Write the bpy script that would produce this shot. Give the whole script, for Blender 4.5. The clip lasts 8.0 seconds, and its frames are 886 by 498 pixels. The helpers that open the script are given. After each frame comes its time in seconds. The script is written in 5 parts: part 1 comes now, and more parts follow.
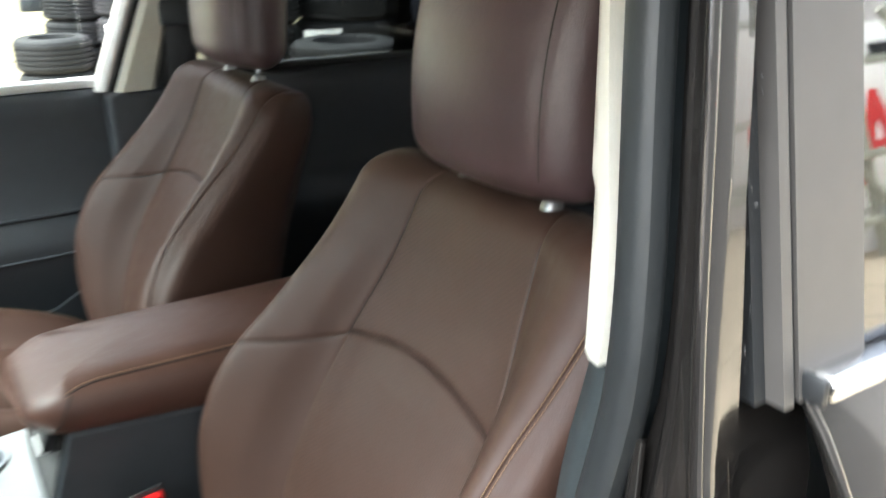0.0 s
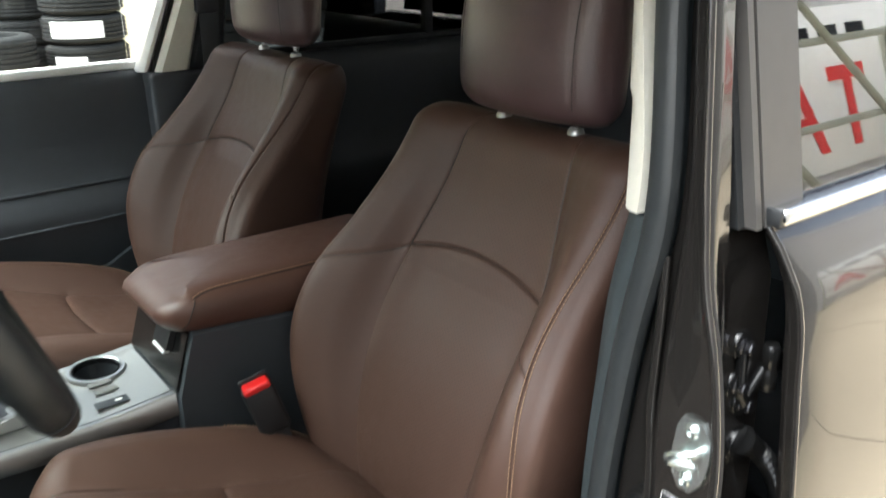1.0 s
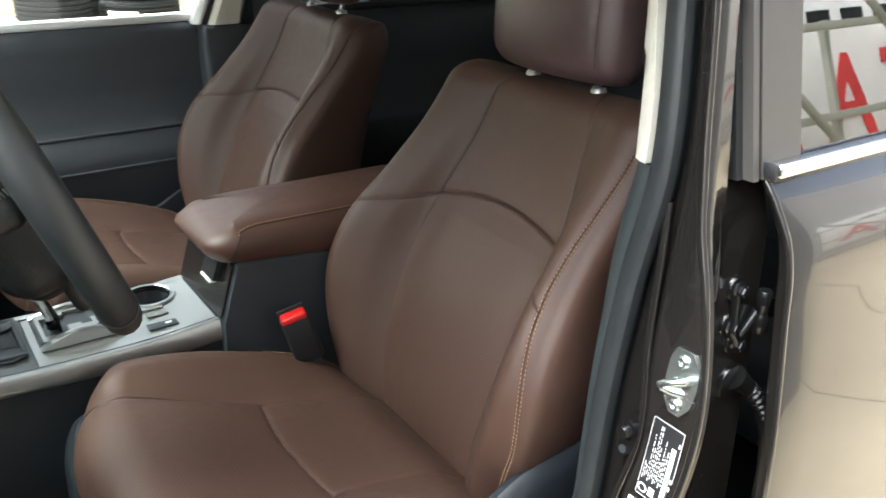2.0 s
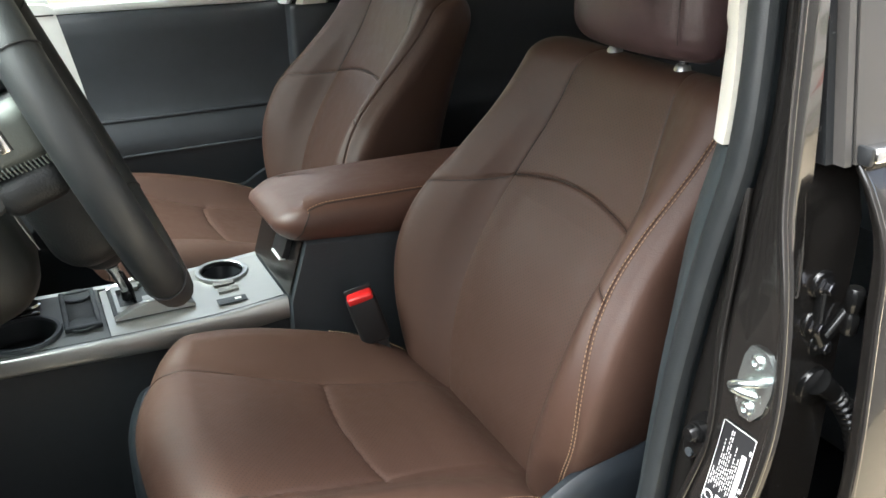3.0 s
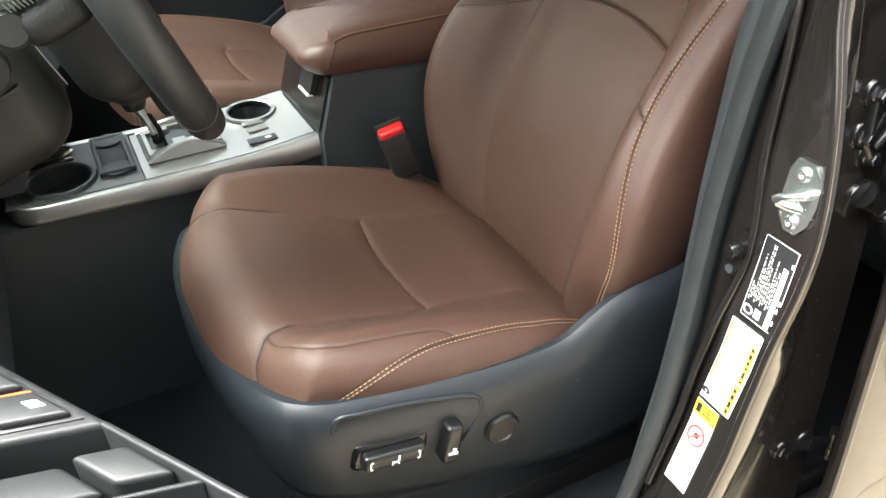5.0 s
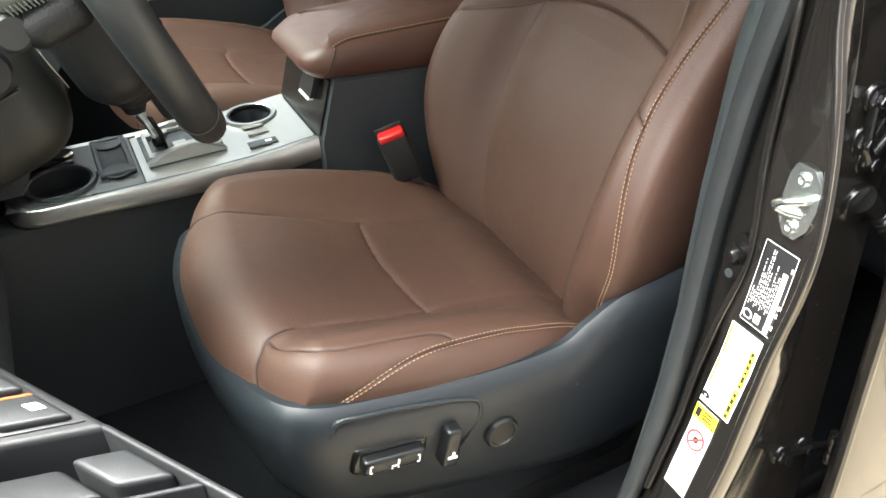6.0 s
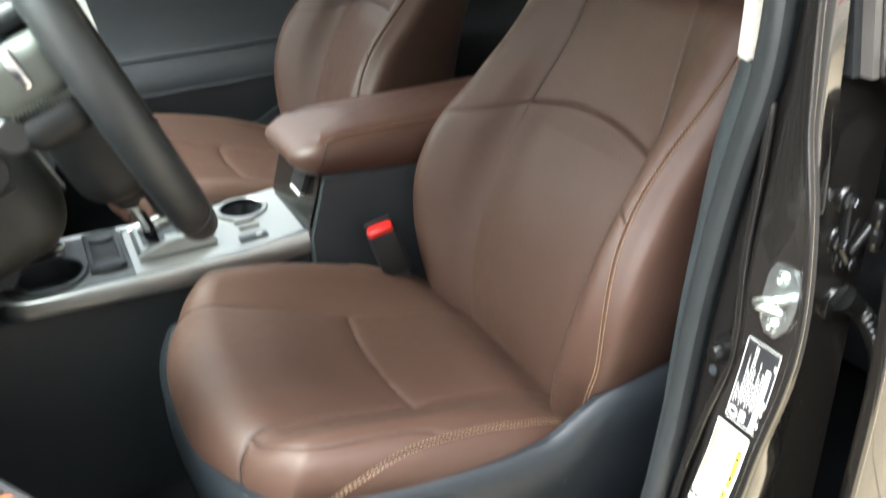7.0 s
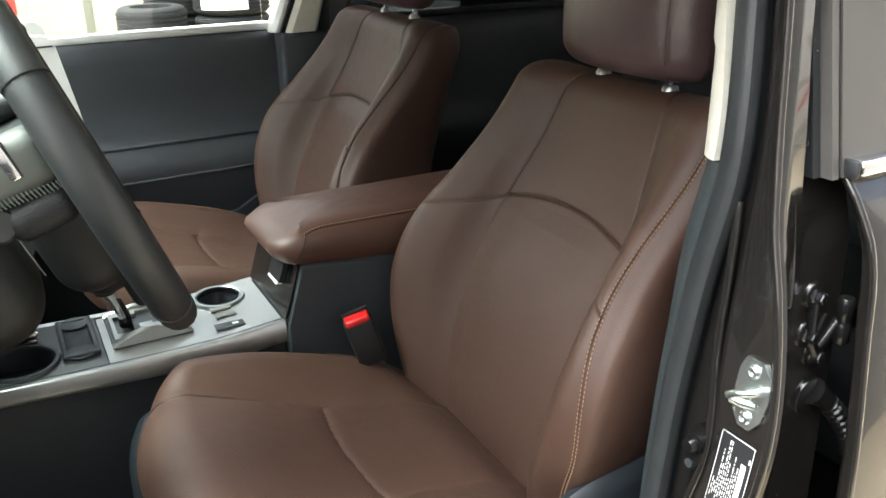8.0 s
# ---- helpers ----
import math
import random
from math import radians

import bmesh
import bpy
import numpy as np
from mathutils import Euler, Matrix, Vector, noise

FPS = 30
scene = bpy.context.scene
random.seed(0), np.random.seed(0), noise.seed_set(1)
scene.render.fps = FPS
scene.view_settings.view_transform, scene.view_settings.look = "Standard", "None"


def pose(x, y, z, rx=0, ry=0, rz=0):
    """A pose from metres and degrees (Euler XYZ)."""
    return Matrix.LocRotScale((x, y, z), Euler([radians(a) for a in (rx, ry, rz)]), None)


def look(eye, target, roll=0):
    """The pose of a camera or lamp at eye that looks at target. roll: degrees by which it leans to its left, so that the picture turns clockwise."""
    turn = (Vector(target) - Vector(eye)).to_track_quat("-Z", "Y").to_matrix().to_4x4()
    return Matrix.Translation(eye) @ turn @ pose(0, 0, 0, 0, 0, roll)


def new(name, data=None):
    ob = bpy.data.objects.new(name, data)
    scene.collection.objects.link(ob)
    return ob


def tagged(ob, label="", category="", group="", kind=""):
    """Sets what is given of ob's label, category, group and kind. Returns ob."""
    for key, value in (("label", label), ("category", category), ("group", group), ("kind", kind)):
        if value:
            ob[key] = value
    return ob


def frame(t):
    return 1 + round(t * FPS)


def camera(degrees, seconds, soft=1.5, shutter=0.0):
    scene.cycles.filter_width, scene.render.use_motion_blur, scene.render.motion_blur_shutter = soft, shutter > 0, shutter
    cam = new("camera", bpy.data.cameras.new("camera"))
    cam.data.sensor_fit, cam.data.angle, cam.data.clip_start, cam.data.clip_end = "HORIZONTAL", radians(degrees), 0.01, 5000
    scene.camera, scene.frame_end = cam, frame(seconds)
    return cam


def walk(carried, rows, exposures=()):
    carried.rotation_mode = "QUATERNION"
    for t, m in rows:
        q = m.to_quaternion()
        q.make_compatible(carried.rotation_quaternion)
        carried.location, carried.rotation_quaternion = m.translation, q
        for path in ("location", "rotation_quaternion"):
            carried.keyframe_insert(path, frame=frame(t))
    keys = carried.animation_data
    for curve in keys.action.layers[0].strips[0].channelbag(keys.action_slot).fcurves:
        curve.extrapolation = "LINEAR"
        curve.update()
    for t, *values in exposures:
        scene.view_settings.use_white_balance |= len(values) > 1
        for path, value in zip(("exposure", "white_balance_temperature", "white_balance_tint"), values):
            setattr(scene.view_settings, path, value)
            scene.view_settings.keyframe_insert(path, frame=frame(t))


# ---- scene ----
cam = camera(55.9, 8.0, shutter=0.5)
PATH = [
    (0, (-0.271, -0.655, 1.673), (0.734, 0.92, 0.959), -0.2),
    (0.2, (-0.295, -0.718, 1.682), (0.608, 0.89, 0.908), -3.2),
    (0.5, (-0.387, -0.78, 1.681), (0.507, 0.842, 0.926), -2.3),
    (0.8, (-0.488, -0.805, 1.688), (0.522, 0.751, 0.941), -1.2),
    (1, (-0.559, -0.817, 1.68), (0.567, 0.669, 0.956), -0.5),
    (1.2, (-0.612, -0.832, 1.677), (0.526, 0.616, 0.897), 0.0),
    (2.3, (-0.59, -0.925, 1.683), (0.347, 0.659, 0.899), 0.4),
    (2.5, (-0.572, -0.932, 1.678), (0.289, 0.7, 0.905), -0.4),
    (3, (-0.546, -0.897, 1.659), (0.282, 0.728, 0.838), -0.1),
    (3.5, (-0.55, -0.901, 1.658), (0.252, 0.73, 0.824), -1.7),
    (4, (-0.554, -0.899, 1.656), (0.206, 0.692, 0.712), -2.8),
    (4.2, (-0.572, -0.897, 1.634), (0.183, 0.636, 0.595), -2.3),
    (4.5, (-0.557, -0.891, 1.634), (0.126, 0.601, 0.491), -3.4),
    (5, (-0.558, -0.891, 1.634), (0.129, 0.603, 0.496), -3.2),
    (6.5, (-0.561, -0.892, 1.635), (0.136, 0.612, 0.517), -2.7),
    (6.8, (-0.576, -0.902, 1.626), (0.166, 0.639, 0.59), -1.9),
    (7, (-0.558, -0.898, 1.649), (0.21, 0.684, 0.696), -2.2),
    (7.5, (-0.551, -0.908, 1.664), (0.261, 0.748, 0.891), -2.0),
    (8, (-0.567, -0.906, 1.659), (0.302, 0.725, 0.894), -0.8),
]
EXPOSURES = [(0, 3.84, 5850, 4), (0.5, 3.39, 5970, 4), (1.0, 3.24, 5970, 4), (2.5, 3.45, 5950, 4), (3.5, 3.4, 6150, 6), (4.5, 3.86, 6300, 5), (6.5, 3.86, 6300, 5), (7.0, 3.91, 6050, 4), (7.5, 3.75, 5920, 3), (8, 3.38, 6100, 4)]
walk(cam, [(t, look(eye, target, roll)) for t, eye, target, roll in PATH], EXPOSURES)

# ---- world and light ----
world = bpy.data.worlds.new("sky")
scene.world = world
world.use_nodes = True
wn = world.node_tree
sky = wn.nodes.new("ShaderNodeTexSky")
sky.sky_type, sky.sun_disc = "NISHITA", False
sky.sun_elevation, sky.sun_rotation = radians(60), radians(287)
sky.air_density, sky.dust_density, sky.ozone_density = 0.6, 10.0, 0.6
wn.nodes["Background"].inputs["Strength"].default_value = 0.15
haze = wn.nodes.new("ShaderNodeHueSaturation")
haze.inputs["Saturation"].default_value = 0.5
wn.links.new(sky.outputs["Color"], haze.inputs["Color"])
wn.links.new(haze.outputs["Color"], wn.nodes["Background"].inputs["Color"])

sun = new("sun", bpy.data.lights.new("sun", "SUN"))
sun.data.energy, sun.data.angle, sun.data.color = 0.85, radians(120), (1.0, 0.97, 0.92)
sun.matrix_world = look((-1.3, -0.5, 3.6), (0, 0, 0))


# ---- materials ----
def material(name, base, rough=0.5, metal=0.0, scale=40.0, vary=0.12, bump=0.0, bump_scale=400.0, coat=0.0, spec=0.5, patch=3.0, folds=0.0):
    """A surface with colour that varies at two scales and a fine relief."""
    m = bpy.data.materials.new(name)
    m.use_nodes = True
    nt = m.node_tree
    p = nt.nodes["Principled BSDF"]
    p.inputs["Metallic"].default_value = metal
    p.inputs["Coat Weight"].default_value = coat
    p.inputs["Coat Roughness"].default_value = 0.04
    p.inputs["Specular IOR Level"].default_value = spec
    pos = nt.nodes.new("ShaderNodeNewGeometry")
    fine, wide = nt.nodes.new("ShaderNodeTexNoise"), nt.nodes.new("ShaderNodeTexNoise")
    fine.inputs["Scale"].default_value, wide.inputs["Scale"].default_value = scale, patch
    fine.inputs["Detail"].default_value, wide.inputs["Detail"].default_value = 5, 3
    add = nt.nodes.new("ShaderNodeMath")
    add.operation = "ADD"
    for n, k in ((fine, 0), (wide, 1)):
        nt.links.new(pos.outputs["Position"], n.inputs["Vector"])
        nt.links.new(n.outputs["Fac"], add.inputs[k])
    ramp = nt.nodes.new("ShaderNodeMapRange")
    ramp.inputs["From Min"].default_value, ramp.inputs["From Max"].default_value = 0.6, 1.4
    ramp.inputs["To Min"].default_value, ramp.inputs["To Max"].default_value = 1 - vary, 1 + vary
    nt.links.new(add.outputs[0], ramp.inputs["Value"])
    mul = nt.nodes.new("ShaderNodeVectorMath")
    mul.operation = "SCALE"
    mul.inputs[0].default_value = base
    nt.links.new(ramp.outputs[0], mul.inputs["Scale"])
    nt.links.new(mul.outputs[0], p.inputs["Base Color"])
    rr = nt.nodes.new("ShaderNodeMapRange")
    rr.inputs["From Min"].default_value, rr.inputs["From Max"].default_value = 0.3, 0.7
    rr.inputs["To Min"].default_value, rr.inputs["To Max"].default_value = rough * 0.9, min(1.0, rough * 1.1)
    nt.links.new(fine.outputs["Fac"], rr.inputs["Value"])
    nt.links.new(rr.outputs[0], p.inputs["Roughness"])
    if bump:
        grain = nt.nodes.new("ShaderNodeTexNoise")
        grain.inputs["Scale"].default_value, grain.inputs["Detail"].default_value = bump_scale, 3
        nt.links.new(pos.outputs["Position"], grain.inputs["Vector"])
        bn = nt.nodes.new("ShaderNodeBump")
        bn.inputs["Strength"].default_value, bn.inputs["Distance"].default_value = bump, 0.001
        nt.links.new(grain.outputs["Fac"], bn.inputs["Height"])
        nt.links.new(bn.outputs[0], p.inputs["Normal"])
        if folds:
            # slow unevenness of the padding and short wrinkles
            warp = nt.nodes.new("ShaderNodeTexNoise")
            warp.inputs["Scale"].default_value, warp.inputs["Detail"].default_value = 14, 2
            wrinkle = nt.nodes.new("ShaderNodeTexNoise")
            wrinkle.inputs["Scale"].default_value, wrinkle.inputs["Detail"].default_value = 55, 4
            wrinkle.inputs["Distortion"].default_value = 1.2
            both = nt.nodes.new("ShaderNodeMath")
            both.operation = "MULTIPLY_ADD"
            both.inputs[1].default_value = 0.22
            nt.links.new(pos.outputs["Position"], warp.inputs["Vector"])
            nt.links.new(pos.outputs["Position"], wrinkle.inputs["Vector"])
            nt.links.new(wrinkle.outputs["Fac"], both.inputs[0])
            nt.links.new(warp.outputs["Fac"], both.inputs[2])
            slow = nt.nodes.new("ShaderNodeBump")
            slow.inputs["Strength"].default_value, slow.inputs["Distance"].default_value = folds, 0.012
            nt.links.new(both.outputs[0], slow.inputs["Height"])
            nt.links.new(slow.outputs[0], bn.inputs["Normal"])
    return m


def perforated(m):
    """Small round holes in rows, set into a copy of a leather."""
    m = m.copy()
    m.name = "perforated_leather"
    nt = m.node_tree
    p = nt.nodes["Principled BSDF"]
    uv = nt.nodes.new("ShaderNodeUVMap")
    uv.uv_map = "metres"
    vor = nt.nodes.new("ShaderNodeTexVoronoi")
    vor.voronoi_dimensions = "2D"
    vor.inputs["Scale"].default_value = 1 / 0.0052
    vor.inputs["Randomness"].default_value = 0.0
    turn = nt.nodes.new("ShaderNodeVectorRotate")
    turn.inputs["Angle"].default_value = radians(45)
    nt.links.new(uv.outputs[0], turn.inputs["Vector"])
    nt.links.new(turn.outputs[0], vor.inputs["Vector"])
    hole = nt.nodes.new("ShaderNodeMapRange")
    hole.inputs["From Min"].default_value, hole.inputs["From Max"].default_value = 0.13, 0.20
    hole.inputs["To Min"].default_value, hole.inputs["To Max"].default_value = 0.5, 1.02
    nt.links.new(vor.outputs["Distance"], hole.inputs["Value"])
    old = p.inputs["Base Color"].links[0].from_socket
    mul = nt.nodes.new("ShaderNodeVectorMath")
    mul.operation = "SCALE"
    nt.links.new(old, mul.inputs[0])
    nt.links.new(hole.outputs[0], mul.inputs["Scale"])
    nt.links.new(mul.outputs[0], p.inputs["Base Color"])
    return m


LEATHER = material("brown_leather", (0.061, 0.0318, 0.0225), 0.53, scale=60, vary=0.10, bump=0.35, bump_scale=650, spec=0.40, folds=0.10)
PERF = perforated(LEATHER)
# headrests: partly the leather's own maroon, partly bluish sheen mixed into the base
MAROON = material("maroon_leather_with_sheen", (0.080, 0.048, 0.049), 0.34, scale=60, spec=0.65, vary=0.08, bump=0.35, bump_scale=650, folds=0.12)
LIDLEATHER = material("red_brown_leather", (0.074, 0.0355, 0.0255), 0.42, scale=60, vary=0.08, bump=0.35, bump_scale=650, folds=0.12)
SEAM = material("dark_seam_leather", (0.022, 0.013, 0.010), 0.6, scale=60, vary=0.1, bump=0.3, bump_scale=650)
THREAD = material("tan_thread", (0.38, 0.25, 0.15), 0.75, scale=300)
BLACK = material("black_plastic", (0.034, 0.039, 0.045), 0.48, scale=80, vary=0.15, bump=0.25, bump_scale=900)
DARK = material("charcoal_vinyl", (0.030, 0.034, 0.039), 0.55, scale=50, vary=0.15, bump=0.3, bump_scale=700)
TRIMBLACK = material("pillar_plastic", (0.031, 0.038, 0.041), 0.5, scale=60, vary=0.1, bump=0.25, bump_scale=900)
SHIELD = material("satin_black_plastic", (0.0125, 0.0155, 0.019), 0.40, spec=0.38, scale=60, vary=0.1, bump=0.15, bump_scale=1200)
DOORVINYL = material("black_door_vinyl", (0.041, 0.045, 0.052), 0.55, spec=0.45, scale=50, vary=0.15, bump=0.3, bump_scale=700)
RUBBER = material("black_rubber", (0.011, 0.012, 0.013), 0.5, scale=80, vary=0.2, bump=0.2, bump_scale=500)
SEALGREY = material("weathered_seal_rubber", (0.017, 0.019, 0.020), 0.45, scale=80, vary=0.2, bump=0.2, bump_scale=500)
CARPET = material("black_carpet", (0.010, 0.011, 0.013), 0.95, scale=300, vary=0.5, bump=1.0, bump_scale=600, spec=0.1)
SILVER = material("satin_silver", (0.43, 0.435, 0.43), 0.33, metal=0.9, scale=60, vary=0.05, bump=0.05)
SILVERFACE = material("silver_paint", (0.34, 0.34, 0.325), 0.40, metal=0.75, scale=60, vary=0.06)
# silver with the glare of window light whitened into its base
BRIGHTSILVER = material("whitened_silver_paint", (0.82, 0.82, 0.80), 0.32, metal=0.08, scale=60, vary=0.05)
CHROME = material("chrome", (0.72, 0.71, 0.70), 0.18, metal=1.0, vary=0.04)
ZINC = material("zinc_plate", (0.56, 0.61, 0.60), 0.25, metal=0.95, scale=120, vary=0.10, bump=0.04, bump_scale=300)
HEADLINER = material("beige_trim", (0.62, 0.60, 0.52), 0.75, scale=90, vary=0.06, bump=0.3, bump_scale=500)
PAINT = material("grey_brown_metallic_paint", (0.021, 0.019, 0.0175), 0.17, metal=0.5, scale=900, vary=0.10, coat=0.65, spec=0.4)
RED = material("red_button", (0.55, 0.014, 0.014), 0.35, vary=0.05)
WHITE = material("white_print", (0.82, 0.82, 0.80), 0.5, vary=0.03)
YELLOW = material("yellow_print", (0.80, 0.66, 0.03), 0.5, vary=0.03)
REDPRINT = material("red_print", (0.62, 0.05, 0.05), 0.5, vary=0.05)
LABELBLACK = material("black_label", (0.012, 0.012, 0.013), 0.45, vary=0.1)
CLEARDROP = material("water_bead", (0.10, 0.10, 0.10), 0.08, vary=0.02, coat=1.0)
GLOSSBLACK = material("gloss_black", (0.010, 0.010, 0.011), 0.12, vary=0.1)
# black parts whose base is deepened to hold the shade of gaps and recesses
SHADEBLACK = material("shade_deepened_black", (0.005, 0.005, 0.005), 0.22, spec=0.35, vary=0.15)
SWITCHBLACK = material("satin_black_switch", (0.007, 0.0075, 0.008), 0.32, spec=0.4, scale=90, vary=0.1, bump=0.08, bump_scale=1200)
BOLTSTEEL = material("black_plated_bolt", (0.06, 0.06, 0.065), 0.16, metal=0.9, vary=0.1)
GREYPLASTIC = material("grained_grey_plastic", (0.012, 0.013, 0.014), 0.50, spec=0.32, scale=60, vary=0.1, bump=0.15, bump_scale=900)
COLUMN = material("dark_olive_plastic", (0.014, 0.0146, 0.0130), 0.5, spec=0.35, scale=60, vary=0.1, bump=0.2, bump_scale=900)
DECKGREY = material("grey_deck_plastic", (0.060, 0.063, 0.062), 0.42, scale=70, vary=0.1, bump=0.1, bump_scale=900)
BLANK = material("blank_button_plastic", (0.20, 0.20, 0.19), 0.45, vary=0.05)
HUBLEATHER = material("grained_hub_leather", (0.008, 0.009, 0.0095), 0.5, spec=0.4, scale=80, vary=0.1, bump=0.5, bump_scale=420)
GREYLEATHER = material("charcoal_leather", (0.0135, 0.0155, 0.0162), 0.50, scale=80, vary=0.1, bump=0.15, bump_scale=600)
# grey raised to the lit tone of the near spoke's top; also colours the lacing
SPOKE = material("lit_grey_leather", (0.075, 0.084, 0.076), 0.55, scale=80, vary=0.08, bump=0.2, bump_scale=500)
CONCRETE = material("tan_concrete", (0.28, 0.235, 0.165), 0.75, scale=14, vary=0.18, bump=0.5, bump_scale=120, patch=0.7)
TYRE = material("tyre_rubber", (0.012, 0.012, 0.0125), 0.8, spec=0.25, scale=60, vary=0.3, bump=0.6, bump_scale=120)
GALV = material("galvanised_steel", (0.34, 0.35, 0.29), 0.5, metal=0.3, scale=30, vary=0.15)
CREAM = material("cream_wall_paint", (0.60, 0.54, 0.36), 0.8, scale=12, vary=0.06, patch=0.5)
# render of the added wall, kept dark so little light bounces to the seat
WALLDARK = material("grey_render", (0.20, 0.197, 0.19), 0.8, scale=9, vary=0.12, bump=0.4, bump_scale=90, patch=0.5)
WALLGREY = material("grey_wall_panel", (0.50, 0.49, 0.48), 0.6, scale=8, vary=0.08, patch=0.4)
BANNER = material("white_banner", (0.80, 0.80, 0.78), 0.6, scale=9, vary=0.04)
TRUCKWHITE = material("grey_truck_paint", (0.36, 0.37, 0.38), 0.3, coat=0.6, vary=0.04)
ORANGE = material("orange_print", (0.30, 0.07, 0.015), 0.4, vary=0.05)


def glass_material(name, tint, rough=0.0, ior=1.55):
    """Thin glass: clear through, with a mirror-like skin."""
    m = bpy.data.materials.new(name)
    m.use_nodes = True
    nt = m.node_tree
    nt.nodes.remove(nt.nodes["Principled BSDF"])
    see, skin = nt.nodes.new("ShaderNodeBsdfTransparent"), nt.nodes.new("ShaderNodeBsdfGlossy")
    see.inputs["Color"].default_value = (*tint, 1)
    skin.inputs["Roughness"].default_value = rough
    fres = nt.nodes.new("ShaderNodeFresnel")
    fres.inputs["IOR"].default_value = ior
    mix = nt.nodes.new("ShaderNodeMixShader")
    nt.links.new(fres.outputs[0], mix.inputs["Fac"])
    nt.links.new(see.outputs[0], mix.inputs[1])
    nt.links.new(skin.outputs[0], mix.inputs[2])
    nt.links.new(mix.outputs[0], nt.nodes["Material Output"].inputs["Surface"])
    return m


CLEARGLASS = glass_material("clear_glass", (0.92, 0.95, 0.93))
SCREENGLASS = glass_material("windscreen_glass", (0.80, 0.84, 0.82))
TINTED = glass_material("tinted_glass", (0.46, 0.48, 0.47), ior=2.0)
APPLIQUE = material("satin_black_applique", (0.050, 0.047, 0.044), 0.46, vary=0.05, spec=0.3)


# ---- building helpers ----
def mesh_of(name, bm, mat, smooth=True):
    me = bpy.data.meshes.new(name)
    bm.normal_update()
    bm.to_mesh(me)
    bm.free()
    for m in (mat if isinstance(mat, (list, tuple)) else [mat]):
        me.materials.append(m)
    if smooth:
        me.polygons.foreach_set("use_smooth", [True] * len(me.polygons))
        me.set_sharp_from_angle(angle=radians(38))
    return me


def part(name, bm, mat, parent=None, label="", smooth=True):
    """Links a bmesh as one mesh object under a thing or a part."""
    ob = new(name, mesh_of(name, bm, mat, smooth))
    if parent is not None:
        ob.parent = parent
    if label:
        tagged(ob, label)
    return ob


def thing(name, label, category, group="", at=(0, 0, 0), kind=""):
    ob = new(name)
    ob.location = at
    bpy.context.view_layer.update()
    return tagged(ob, label, category, group, kind)


def box(bm, lo, hi, bevel=0.0, seg=2, m=None):
    """An axis-aligned box with rounded edges, laid into bm, turned by m about the origin."""
    size = [b - a for a, b in zip(lo, hi)]
    mid = [(a + b) / 2 for a, b in zip(lo, hi)]
    r = bmesh.ops.create_cube(bm, size=1.0, matrix=Matrix.LocRotScale(mid, None, size))
    vs = r["verts"]
    if bevel:
        es = list({e for v in vs for e in v.link_edges})
        out = bmesh.ops.bevel(bm, geom=es, offset=min(bevel, min(size) * 0.45), segments=seg, profile=0.5, affect="EDGES")
        vs = list({v for f in out["faces"] for v in f.verts} | {v for v in vs if v.is_valid})
        seen, todo = set(vs), list(vs)
        while todo:
            v = todo.pop()
            for e in v.link_edges:
                o = e.other_vert(v)
                if o not in seen:
                    seen.add(o)
                    todo.append(o)
        vs = list(seen)
    if m is not None:
        bmesh.ops.transform(bm, matrix=m, verts=vs)
    return vs


def boxes(*items, bevel=0.002, seg=2, m=None):
    bm = bmesh.new()
    for lo, hi in items:
        box(bm, lo, hi, bevel, seg, m)
    return bm


def loft(loops, close_u=True, cap=True, bm=None):
    """A skin over loops of equal length."""
    bm = bm or bmesh.new()
    rows = [[bm.verts.new(p) for p in loop] for loop in loops]
    n = len(rows[0])
    for a, b in zip(rows, rows[1:]):
        for k in range(n if close_u else n - 1):
            j = (k + 1) % n
            bm.faces.new((a[k], a[j], b[j], b[k]))
    if cap and close_u:
        bm.faces.new(rows[0][::-1])
        bm.faces.new(rows[-1])
    bmesh.ops.recalc_face_normals(bm, faces=bm.faces[:])
    return bm


def tube(points, radius, seg=10, bm=None, cap=True):
    """A round bar along points; radius may be a list."""
    pts = [Vector(p) for p in points]
    rad = radius if isinstance(radius, (list, tuple)) else [radius] * len(pts)
    loops, side = [], None
    for k, p in enumerate(pts):
        d = (pts[min(k + 1, len(pts) - 1)] - pts[max(k - 1, 0)]).normalized()
        if side is None:
            side = d.orthogonal().normalized()
        side = (side - d * side.dot(d)).normalized()
        up = d.cross(side)
        loops.append([p + rad[k] * (math.cos(a) * side + math.sin(a) * up) for a in (2 * math.pi * i / seg for i in range(seg))])
    return loft(loops, True, cap, bm)


def lathe(profile, centre, axis="z", seg=32, bm=None, m=None):
    """Turns (radius, height) pairs about an axis through the centre; closed at both ends."""
    c = Vector(centre)
    loops = []
    for r, h in profile:
        loop = []
        for i in range(seg):
            a = 2 * math.pi * i / seg
            v = {"z": (r * math.cos(a), r * math.sin(a), h), "y": (r * math.cos(a), h, r * math.sin(a)), "x": (h, r * math.cos(a), r * math.sin(a))}[axis]
            v = Vector(v)
            loop.append((m @ v if m is not None else v) + c)
        loops.append(loop)
    solid = profile[0][0] == 0 or profile[-1][0] == 0
    return loft(loops, True, solid, bm)


def curve_at(x, xs, ys):
    """A smooth line through given values."""
    xs = np.asarray(xs, float)
    ys = np.asarray(ys, float)
    x = np.clip(np.asarray(x, float), xs[0], xs[-1])
    slope = np.gradient(ys, xs)
    k = np.clip(np.searchsorted(xs, x, side="right") - 1, 0, len(xs) - 2)
    h = xs[k + 1] - xs[k]
    t = (x - xs[k]) / h
